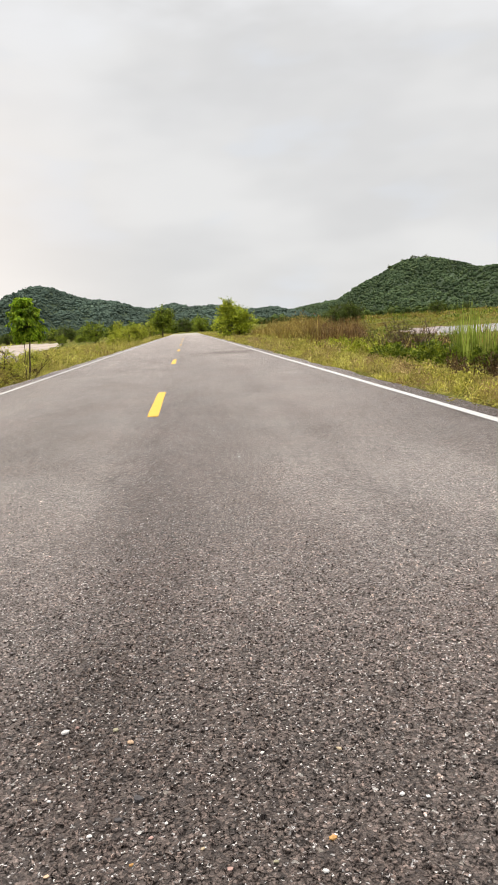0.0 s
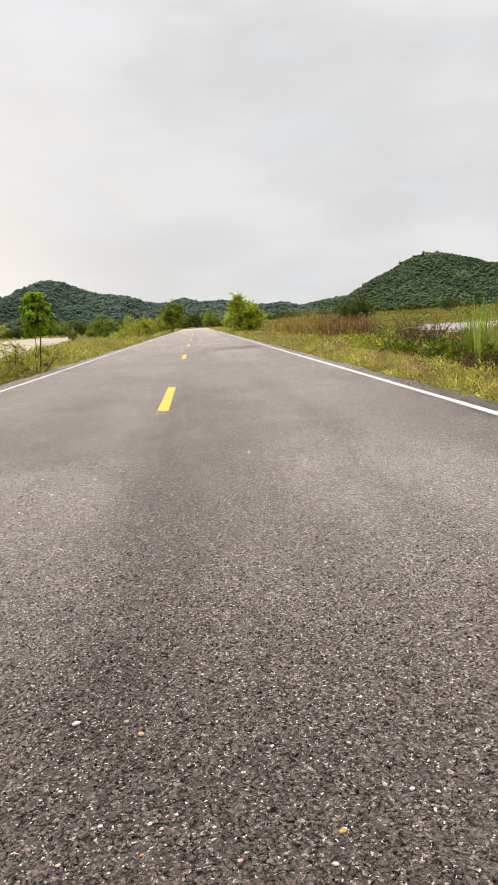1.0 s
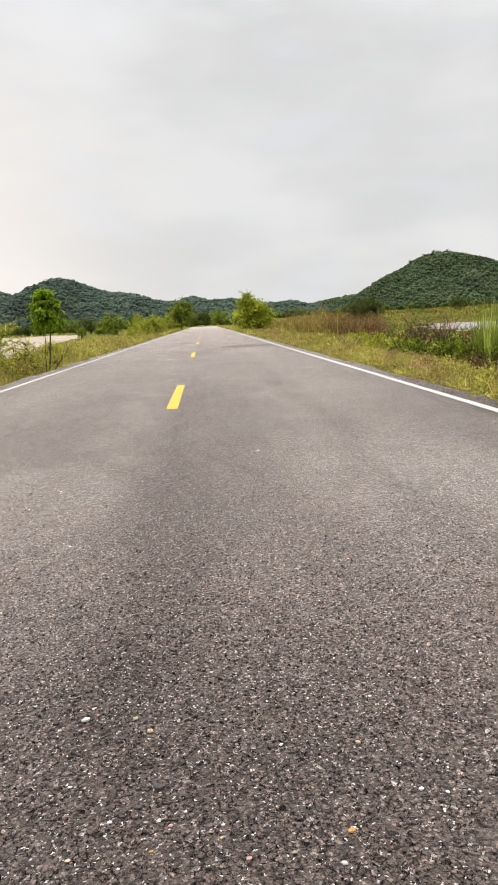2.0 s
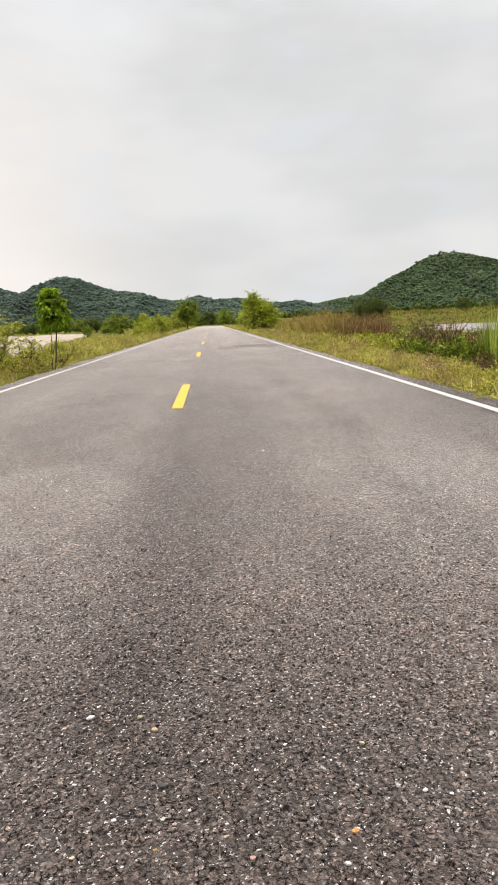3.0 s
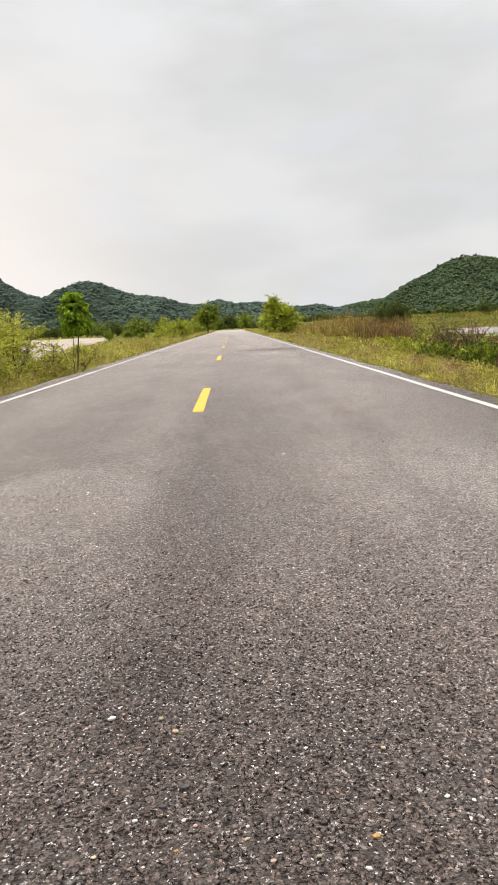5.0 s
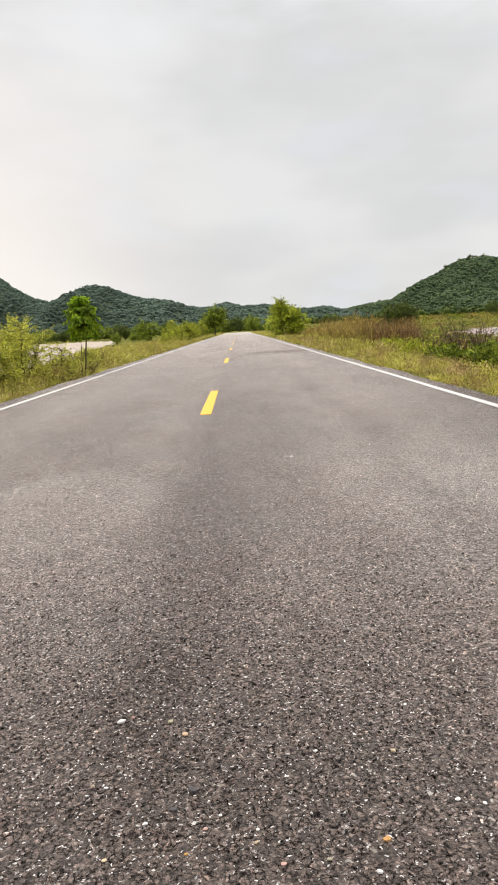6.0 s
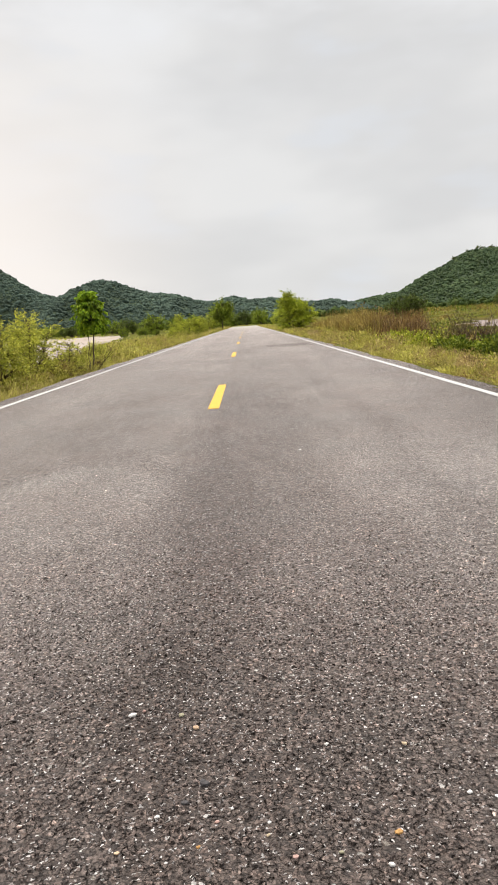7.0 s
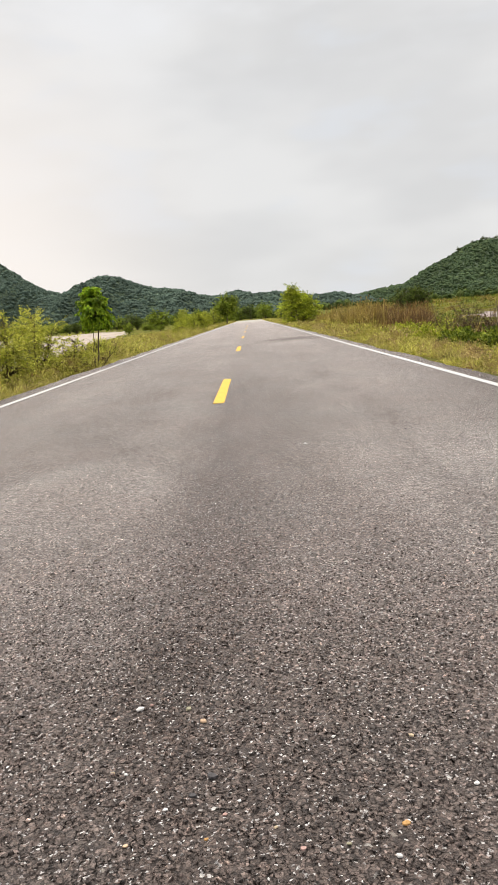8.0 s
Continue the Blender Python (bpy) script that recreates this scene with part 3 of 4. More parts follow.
def wooded_hill(label, parts, y_mid, deep, xs, forest, count, seed):
    rng = np.random.default_rng(seed)
    fz = ridge(parts, y_mid, deep)
    hill = mesh_object("wooded_hill", *sheet(np.linspace(*xs, 160), np.linspace(y_mid - 2.6 * deep, y_mid + 1.5 * deep, 60), fz), SHADED_FLOOR, smooth=True)
    tagged(hill, label, "hill")
    x, y = rng.uniform(*xs, 6 * count), rng.uniform(y_mid - 2.4 * deep, y_mid + 0.25 * deep, 6 * count)
    z = fz(x, y)
    keep = np.flatnonzero(z > 0.5)[:count]
    n = len(keep)
    size = np.clip(rng.lognormal(0, 0.42, n), 0.45, 2.3) * 1.22
    # taller trees stand in groups, with low scrub between
    size = size * (1.06 + 0.20 * np.sin(x[keep] * 0.31 + 2 * np.sin(y[keep] * 0.11)) * np.sin(y[keep] * 0.23))
    c = np.stack([x[keep], y[keep], z[keep] + size * 0.35], 1)
    pile = Pile()
    core = ICO_V[None] * (1 + rng.uniform(-0.30, 0.30, (n, len(ICO_V), 1))) * (size[:, None, None] * np.array([1.0, 1.0, 0.85]))
    pile.add((c[:, None] + core).reshape(-1, 3), (DOME_F[None] + len(ICO_V) * np.arange(n)[:, None, None]).reshape(-1, 3))
    # sprays of foliage that break up the outline of each crown
    per = 2
    k = np.repeat(np.arange(n), per)
    d = rng.normal(0, 1, (len(k), 3))
    d[:, 2] = np.abs(d[:, 2]) * 0.9
    d = unit(d)
    at = c[k] + d * size[k][:, None] * rng.uniform(0.66, 0.86, (len(k), 1))
    spray = size[k] * rng.uniform(0.38, 0.62, len(k))
    pile.add(*leaves(rng, at, unit(d * 0.5 + rng.normal(0, 0.9, d.shape)), spray, spray, 0.3))
    canopy = pile.make("forest_canopy", forest, hill)
    tagged(canopy, "dense tropical tree canopy", kind="stuff")
    return hill


wooded_hill("long low hill range under dense dark forest tinted by haze", RIDGE_A, 900, 130, (-440, 200), FOREST_A, 28000, 21)
wooded_hill("rounded green hill covered with forest", RIDGE_B, 900, 130, (60, 500), FOREST_B, 21500, 22)


# ---- plants ----
def plant(name, label, category, rng, stems, crown, leaf, bark, leaf_len, leaf_wide, count, clumps, trunk_r=0.03, group="", droop=0.4, spread=0.35, twig_len=1.0):
    """A woody plant: trunk, limbs out to clumps of twigs inside the crown, and leaves on them.
    crown: function of a random generator that gives one point of the crown."""
    top = new(name)
    tagged(top, label, category, group)
    wood = Pile()
    ends = np.array([crown(rng) for _ in range(clumps)])
    heads = []
    for base, head in stems:
        line = bend(rng, base, head, 7, 0.012 * np.linalg.norm(np.subtract(head, base)))
        heads.append(line)
        wood.add(*tube(line, np.linspace(trunk_r, trunk_r * 0.35, 7)))
    trunk = wood.make("trunk", bark, top, True)
    limbs = Pile()
    tips, ways = [], []
    for e in ends:
        line = min(heads, key=lambda h: np.linalg.norm(h[-1] - e))
        below = [q for q in line if q[2] < e[2] - 0.25 * np.linalg.norm(q[:2] - e[:2])]
        start = below[-1] if below else line[len(line) // 2]
        twig = bend(rng, start, e, 5, 0.05 * np.linalg.norm(e - start), 0.06 * np.linalg.norm(e - start))
        limbs.add(*tube(twig, np.linspace(trunk_r * 0.38, trunk_r * 0.08, 5), 3))
        for q, w in zip(twig[2:], np.gradient(twig, axis=0)[2:]):
            tips.append(q)
            ways.append(w)
    tips, ways = np.array(tips), unit(np.array(ways))
    # leaves in two ranks along short sprigs
    per = 9
    m = max(1, count // per)
    pick = rng.choice(len(tips), m)
    way = unit(ways[pick] * 0.7 + rng.normal(0, 0.62, (m, 3)) + np.array([0, 0, 0.22]))
    reach = leaf_len * rng.uniform(2.2, 4.2, m) * twig_len
    root = tips[pick] + rng.normal(0, spread * leaf_len * 1.2, (m, 3))
    side = unit(np.cross(way, unit(rng.normal(0, 0.6, (m, 3)) + np.array([0, 0, 1.0]))))
    t = np.linspace(0.12, 1.0, per)
    at = root[:, None] + way[:, None] * (reach[:, None] * t[None])[..., None]
    at[..., 2] -= droop * 0.35 * reach[:, None] * t[None] ** 2
    rank = np.where(np.arange(per) % 2, 1.0, -1.0)
    out = unit(way[:, None] * 0.75 + side[:, None] * rank[None, :, None] * 0.85 + rng.normal(0, 0.28, (m, per, 3)))
    size = (rng.uniform(0.65, 1.15, (m, per)) * (1.08 - 0.4 * t[None])).ravel()
    v, f = leaves(rng, at.reshape(-1, 3), out.reshape(-1, 3), leaf_len * size, leaf_wide * size, droop)
    hair = np.cross(way, side) * (trunk_r * 0.07)
    stalk = np.stack([root - hair, root + hair, at[:, -1]], 1).reshape(-1, 3)
    limbs.add(stalk, np.arange(3 * m).reshape(-1, 3))
    limbs.make("branchwork", bark, trunk, True)
    mesh_object("crown", v, f, leaf, top)
    return top


def egg(cx, cy, cz, rx, ry, rz, hollow=0.45, power=1.0, taper=0.0):
    """Points in an egg-shaped crown, most of them near its skin."""
    def one(rng):
        while True:
            d = rng.normal(0, 1, 3)
            d /= np.linalg.norm(d)
            r = rng.uniform(hollow ** 2, 1) ** 0.5
            p = d * r
            k = 1 - taper * max(p[2], -0.5)
            lump = 1 + 0.16 * math.sin(5 * d[0] + 3 * d[1]) * math.sin(4 * d[2] + 2)
            return np.array([cx + rx * p[0] * k * lump, cy + ry * p[1] * k * lump, cz + rz * p[2] * lump])
    return one


def at_ground(ob, x, y, turn=0.0, size=1.0):
    ob.matrix_basis = pose(x, y, float(land(x, y)) - 0.02, 0, 0, turn) @ Matrix.Scale(size, 4)
    return ob


def copy_at(ob, x, y, turn, size):
    c = copy_thing(ob, pose(x, y, float(land(x, y)) - 0.02, 0, 0, turn))
    c.scale = (size, size, size)
    return c


# the sapling by the road, with arching compound leaves
def compound_sapling(rng):
    top = tagged(new("sapling"), "slender young tree with drooping bright green compound leaves", "tree")
    stem = np.concatenate([bend(rng, (-0.04, 0, 0), (0.06, 0, 0.90), 6, 0.008), bend(rng, (0.06, 0, 0.98), (-0.02, 0, 1.66), 5, 0.008)])
    Pile().add(*tube(stem, np.linspace(0.024, 0.007, 11), 7)).make("trunk", BARK, top, True)
    side = bend(rng, (-0.13, 0.05, 0), (-0.06, 0.04, 1.05), 6, 0.012)
    Pile().add(*tube(side, np.linspace(0.014, 0.006, 6), 5)).make("side_stem", BARK, top, True)
    ribs, at, way = Pile(), [], []
    for k in range(215):
        t = rng.uniform(0, 1) ** 0.85
        base = np.array([0.05 - 0.07 * t + rng.normal(0, 0.025), rng.normal(0, 0.025), 0.98 + 0.72 * t])
        a = k * 2.4 + rng.normal(0, 0.25)
        out = (0.15 + 0.29 * math.sin(math.pi * (0.09 + 0.80 * t))) * (1 - 0.40 * t ** 3) * rng.uniform(0.65, 1.08)
        rise = 0.26 + 0.12 * t
        u = np.linspace(0, 1, 8)[:, None]
        rib = base + np.array([math.cos(a), math.sin(a), 0]) * out * u + np.array([0, 0, 1.0]) * (rise * u - (0.08 + rise * 0.78) * (1.08 - 0.75 * t * t) * u ** 2.5)
        ribs.add(*tube(rib, np.linspace(0.005, 0.0015, 8), 4))
        d = unit(np.gradient(rib, axis=0))
        for i in range(2, 8):
            for sgn in (-1, 1):
                for _ in range(3):
                    at.append(rib[i] + rng.normal(0, 0.010, 3))
                    sideways = np.array([-math.sin(a), math.cos(a), 0]) * sgn
                    way.append(unit(d[i] * 0.75 + sideways * 0.60 + np.array([0, 0, -0.35]) + rng.normal(0, 0.18, 3)))
    ribs.make("branchwork", TWIG, top, True)
    size = rng.uniform(0.065, 0.110, len(at))
    mesh_object("crown", *leaves(rng, np.array(at), np.array(way), size, size * 0.40, 0.5), SAPLING_LEAF, top)
    return top


sapling = compound_sapling(np.random.default_rng(31))
at_ground(sapling, -3.56, 18.1, 0, 1.05)

# feathery shrubs beside it
shrubs = []
for k, (x, y, h, w, n, tilt) in enumerate(((-4.42, 15.6, 1.55, 0.80, 4300, 0.42), (-4.25, 13.2, 1.45, 0.52, 4200, 0.05), (-4.75, 12.2, 1.00, 0.62, 4200, -0.2), (-4.75, 16.6, 1.70, 0.46, 2100, 0.10), (-5.3, 15.0, 1.45, 0.50, 2600, -0.1), (-3.95, 17.0, 0.9, 0.45, 1600, 0.25), (-4.3, 21.5, 0.8, 0.5, 1600, 0.2))):
    rng = np.random.default_rng(40 + k)
    s = plant("roadside_shrub", "feathery yellow-green shrub with thin arching stems", "shrub", rng,
              [((0, 0, 0), (tilt, 0.1, h * 0.75)), ((0.04, 0.03, 0), (-0.25, 0.1, h * 0.7)), ((-0.03, 0.02, 0), (0.1, -0.1, h * 0.85))],
              egg(0.05, 0, h * 0.60, w, w, h * 0.46, 0.2, taper=0.35), SHRUB_LEAF, TWIG, 0.068, 0.029, int(1.25 * n), 110, 0.021, "roadside shrubs", 0.6, 0.42)
    at_ground(s, x, y)
    shrubs.append(s)

# row of bushes along the far verge of the left side
rng = np.random.default_rng(55)
bush_a = plant("roadside_bush", "light green leafy bush on the road verge", "bush", rng,
               [((0, 0, 0), (0.1, 0, 0.9)), ((0.1, 0.1, 0), (-0.3, 0.2, 0.8)), ((-0.1, 0, 0), (0.4, -0.1, 0.8))],
               egg(0, 0, 0.85, 0.75, 0.75, 0.80, 0.3, taper=0.3), BUSH_LEAF, TWIG, 0.12, 0.06, 2200, 46, 0.03, "verge bushes", 0.5, 0.5)
at_ground(bush_a, -5.2, 57.0)
bush_b = plant("roadside_bush", "tall loose green bush on the road verge", "bush", rng,
               [((0, 0, 0), (0.1, 0, 1.5)), ((0.1, 0.1, 0), (-0.3, 0.2, 1.3))],
               egg(0, 0, 1.15, 0.72, 0.72, 1.0, 0.25, taper=0.5), BUSH_LEAF, TWIG, 0.13, 0.06, 2100, 46, 0.035, "verge bushes", 0.5, 0.5)
at_ground(bush_b, -5.6, 64.0, 0, 1.15)
for k in range(26):
    y = 24 + k * 3.0 + rng.uniform(-1, 1)
    small = 0.30 if y < 54 else 0.92
    copy_at((bush_a, bush_b)[k % 2], -4.3 - rng.uniform(0, 1) ** 1.5 * (0.5 + 0.022 * y), y, rng.uniform(0, 360), rng.uniform(0.45, 1.15) * small * (1 + 0.004 * (y - 24)))

# the single tree by the opposite verge
rng = np.random.default_rng(61)
low_crown, high_crown = egg(0.15, 0, 1.35, 1.70, 1.6, 1.30, 0.40, taper=0.35), egg(-0.45, 0.1, 2.20, 0.85, 0.85, 1.20, 0.25, taper=0.55)
tree_m = plant("roadside_tree", "bushy yellow-green tree branching from the ground", "tree", rng,
               [((0, 0, 0), (-0.4, 0, 2.9)), ((0.2, 0, 0), (0.8, 0.2, 1.8)), ((-0.1, 0, 0), (-0.8, 0.1, 1.8))],
               lambda r: high_crown(r) if r.uniform() < 0.36 else low_crown(r), TREE_LEAF, BARK, 0.17, 0.09, 15000, 320, 0.07, droop=0.4, spread=0.28)
at_ground(tree_m, 4.5, 60.0)

# the round tree where the road runs out, and the belt of trees behind
rng = np.random.default_rng(63)
round_tree = plant("broadleaf_tree", "round-crowned green tree with a short dark trunk", "tree", rng,
                   [((0, 0, 0), (0.1, 0, 2.4))], egg(0, 0, 2.75, 1.80, 1.80, 1.50, 0.40), FAR_LEAF, BARK, 0.30, 0.19, 6500, 150, 0.14, "trees behind the road", 0.4, 0.36)
at_ground(round_tree, -3.9, 129.0, 0, 1.16)
rng = np.random.default_rng(64)
wide_tree = plant("broadleaf_tree", "broad dark green tree at the forest edge", "tree", rng,
                  [((0, 0, 0), (0.2, 0, 2.6)), ((0.2, 0, 0), (1.4, 0.2, 2.8)), ((-0.2, 0, 0), (-1.4, 0.1, 2.7))],
                  egg(0, 0, 2.7, 3.0, 2.8, 2.3, 0.5), DARK_LEAF, BARK, 0.52, 0.34, 1700, 66, 0.16, "trees behind the road", 0.4, 0.38)
at_ground(wide_tree, -40.0, 240.0)
rng = np.random.default_rng(65)
pale_tree = plant("broadleaf_tree", "light green tree at the forest edge", "tree", rng,
                  [((0, 0, 0), (0.2, 0, 3.2)), ((0.1, 0, 0), (-1.0, 0.2, 2.6))],
                  egg(0, 0, 2.5, 2.4, 2.4, 2.0, 0.45), FAR_LEAF, BARK, 0.50, 0.32, 2000, 80, 0.14, "trees behind the road", 0.4, 0.36)
at_ground(pale_tree, -22.0, 175.0)
for k in range(76):
    d = rng.uniform(0, 1)
    if k < 54:
        x, y = rng.uniform(-130, 6), rng.uniform(215, 330)
        y = max(y, 245 - 1.0 * (x + 41))
    elif k < 66:
        x, y = rng.uniform(-34, -7), rng.uniform(120, 210)
        if x < -8 - 0.135 * y:
            x = -6 - 0.12 * y
    else:
        x, y = rng.uniform(-60, -4), rng.uniform(300, 360)
    copy_at(pale_tree if 54 <= k < 66 else (wide_tree, pale_tree, pale_tree)[k % 3], x, y, rng.uniform(0, 360), rng.uniform(0.55, 1.15) * (0.42 if 54 <= k < 66 else 1.0))
rng = np.random.default_rng(66)
umbrella_tree = plant("broadleaf_tree", "low wide-crowned dark green tree in the field", "tree", rng,
                      [((0, 0, 0), (0.3, 0, 1.8)), ((0.2, 0, 0), (2.2, 0.2, 2.4)), ((-0.2, 0, 0), (-2.2, 0.1, 2.4))],
                      egg(0, 0, 2.6, 4.3, 4.0, 2.0, 0.5), DARK_LEAF, BARK, 0.36, 0.22, 8000, 190, 0.16, "trees behind the road", 0.4, 0.45)
at_ground(umbrella_tree, 34.3, 150.0)
for x, y, s in ((73, 200, 0.8), (26, 330, 0.7), (14, 345, 0.7), (9, 320, 0.6), (118, 330, 0.8), (140, 345, 0.7)):
    copy_at(wide_tree, x, y, x * 7.0, s)

# a few taller trees that stand clear of the canopy along the summit
summit = ridge(RIDGE_B, 900, 130)
rng = np.random.default_rng(67)
crest_tree = plant("summit_tree", "dark tree standing clear of the canopy on the summit", "tree", rng,
                   [((0, 0, 0), (0.2, 0, 3.8))], egg(0, 0, 4.4, 1.7, 1.7, 1.3, 0.4), DARK_LEAF, BARK, 0.55, 0.36, 700, 40, 0.16, "trees on the summit", 0.4, 0.36)
for k, x in enumerate((294, 264, 299, 303, 311, 315, 322, 328, 335, 339, 281)):
    y, size = 900 + rng.uniform(-4, 2), rng.uniform(0.85, 1.4)
    spot = pose(x, y, float(summit(np.array(x), np.array(y))) - 0.2, 0, 0, rng.uniform(0, 360))
    tall = copy_thing(crest_tree, spot) if k else crest_tree
    tall.matrix_basis = spot @ Matrix.Scale(size, 4)

# ---- far woods at the foot of the hills ----
def woods(label, points, size, material, seed):
    rng = np.random.default_rng(seed)
    pile = Pile()
    x, y = points(rng)
    n = len(x)
    s0 = rng.lognormal(0, 0.28, n) * size
    k = np.repeat(np.arange(n), 8)
    d = unit(rng.normal(0, 1, (len(k), 3)) + np.array([0, 0, 0.4]))
    at = np.stack([x, y, land(x, y) + s0 * 0.85], 1)[k] + d * s0[k][:, None] * rng.uniform(0.7, 1.1, (len(k), 1))
    pile.add(*leaves(rng, at, unit(d * 0.5 + rng.normal(0, 0.9, d.shape)), s0[k] * 0.6, s0[k] * 0.55, 0.3))
    for k in range(2):
        off = rng.normal(0, 0.6, (n, 3)) * s0[:, None] * (k > 0)
        s = s0 * (1.0 if k == 0 else 0.65)
        c = np.stack([x, y, land(x, y) + s0 * 0.85], 1) + off * np.array([1, 1, 0.5])
        shape = ICO_V[None] * (1 + rng.uniform(-0.3, 0.3, (n, len(ICO_V), 1))) * s[:, None, None]
        pile.add((c[:, None] + shape).reshape(-1, 3), (ICO_F[None] + len(ICO_V) * np.arange(n)[:, None, None]).reshape(-1, 3))
    ob = pile.make("far_woods", material)
    return tagged(ob, label, "woods", kind="stuff")


woods("far belt of low dark trees", lambda r: (r.uniform(-420, 160, 1500), r.uniform(360, 700, 1500)), 1.6, FOREST_C, 71)
woods("far hedges and trees below the green hill", lambda r: (r.uniform(100, 430, 1000), r.uniform(430, 640, 1000)), 0.9, FOREST_B, 72)


# ---- grasses ----
def scatter(rng, n, x0, x1, y0, y1, power=1.0, clump=0.0):
    """Places over a strip, thinning out with distance, drawn together in tufts."""
    y = y0 + (y1 - y0) * rng.uniform(0, 1, n) ** power
    x = rng.uniform(x0, x1, n)
    if clump:
        m = max(1, n // 36)
        cy = y0 + (y1 - y0) * rng.uniform(0, 1, m) ** power
        cx = rng.uniform(x0, x1, m)
        k = rng.integers(0, m, n)
        x, y = cx[k] + rng.normal(0, clump, n), cy[k] + rng.normal(0, clump, n)
        x = np.clip(x, x0, x1)
        return x, y, np.clip(rng.lognormal(-0.1, 0.45, m), 0.35, 1.5)[k]
    return x, y, np.ones(n)


def grass(name, label, material, sets, seed, category="grass"):
    rng = np.random.default_rng(seed)
    pile = Pile()
    for n, x0, x1, y0, y1, power, clump, h, w, lean, keep in sets:
        x, y, tall = scatter(rng, n, x0, x1, y0, y1, power, clump)
        if keep:
            ok = keep(x, y)
            x, y, tall = x[ok], y[ok], tall[ok]
        base = np.stack([x, y, land(x, y) - 0.01], 1)
        hh = h * (tall if h < 0.9 else tall ** 0.35) * np.clip(rng.lognormal(-0.1, 0.3, len(x)), 0.4, 1.3) * (1 + 0.28 * np.sin(x * 1.9 + 2 * np.sin(y * 0.8)) * np.sin(y * 1.3))
        hh = np.minimum(hh, 1.25 * h) if h > 0.9 else hh
        pile.add(*blades(rng, base, hh, w * rng.uniform(0.6, 1.3, len(x)), lean))
    return tagged(pile.make(name, material), label, category, kind="stuff")


def patchy(x, y, share=0.0):
    """Where the weeds stand: patches of uneven size with bare gaps and a ragged front."""
    w = np.sin(1.7 * x + 1.3 * np.sin(0.9 * y)) * np.sin(1.25 * y + 0.8 * np.sin(1.1 * x)) + 0.6 * np.sin(4.1 * x + 2.0 * np.sin(2.3 * y)) * np.sin(3.3 * y + x)
    front = 0.05 + 0.08 * np.sin(1.1 * y + 0.7 * np.sin(2.9 * y)) + 0.06 * np.sin(5.3 * y)
    return (w > -0.55 - share) & (np.abs(x) - 3.3 > front)


off_sand = lambda x, y: (bed(x, y) < 0.35)
off_pond = lambda x, y: (pond(x, y) < 0.3)
grass("verge_grass", "yellow-green tufted grass on the road verge", GRASS, [
    (9000, 3.28, 6.5, -10, 4.5, 1.0, 0.1, 0.17, 0.011, 0.8, None),
    (15000, 3.22, 5.2, 4.5, 20, 1.0, 0.065, 0.17, 0.010, 1.0, lambda x, y: patchy(x, y, 0.10)),
    (7500, 3.30, 6.6, 20, 60, 1.4, 0.13, 0.26, 0.026, 0.8, lambda x, y: patchy(x, y, 0.15)),
    (6000, 3.35, 7.5, 60, 190, 1.3, 0.2, 0.35, 0.05, 0.5, None)], 81)
grass("verge_grass", "straw-coloured and green grass on the road verge", GRASS, [
    (9000, -7.0, -3.42, -10, 8, 1.0, 0.12, 0.20, 0.011, 0.7, off_sand),
    (12000, -6.6, -3.38, 8, 24, 1.0, 0.10, 0.20, 0.009, 0.8, lambda x, y: off_sand(x, y) & patchy(x, y, 0.15)),
    (7000, -9.5, -3.42, 24, 65, 1.3, 0.16, 0.34, 0.030, 0.6, lambda x, y: off_sand(x, y) & patchy(x, y, 0.10)),
    (8000, -18, -3.45, 65, 200, 1.2, 0.3, 0.45, 0.055, 0.45, off_sand)], 82)
left_of = lambda x, y: x < 0.25 * y + 0.5
left_end = lambda x, y: x < 0.205 * y
right_end = lambda x, y: (x > 0.185 * y) & (x < 0.25 * y + 0.4)
grass("dry_reeds", "tall tan and olive reeds beside the verge", DRY, [
    (9000, 5.2, 10.5, 27, 46, 1.0, 0.24, 1.35, 0.026, 0.45, left_end),
    (3600, 5.6, 18.0, 46, 80, 1.0, 0.3, 0.95, 0.036, 0.30, left_of)], 83, "reeds")
grass("russet_reeds", "tall russet reeds beside the dead shrub", RUSSET, [
    (7500, 5.4, 10.5, 27, 42, 1.0, 0.22, 1.22, 0.026, 0.42, right_end)], 86, "reeds")
grass("green_reeds", "tall upright green reeds at the marsh edge", REED, [
    (300, 5.25, 6.7, 12.0, 13.6, 1.0, 0.14, 1.16, 0.022, 0.16, None),
    (100, 6.6, 7.6, 13.5, 15.0, 1.0, 0.14, 1.0, 0.022, 0.16, None)], 84, "reeds")
grass("marsh_grass", "green and brown grass across the wet field", MARSH, [
    (15000, 6.0, 26.0, 15, 50, 1.0, 0.3, 0.20, 0.026, 0.6, off_pond),
    (19000, 10.0, 90.0, 50, 160, 1.0, 0.8, 0.26, 0.08, 0.7, off_pond),
    (8000, 40.0, 200.0, 150, 380, 1.0, 2.0, 0.6, 0.18, 0.4, None)], 85)


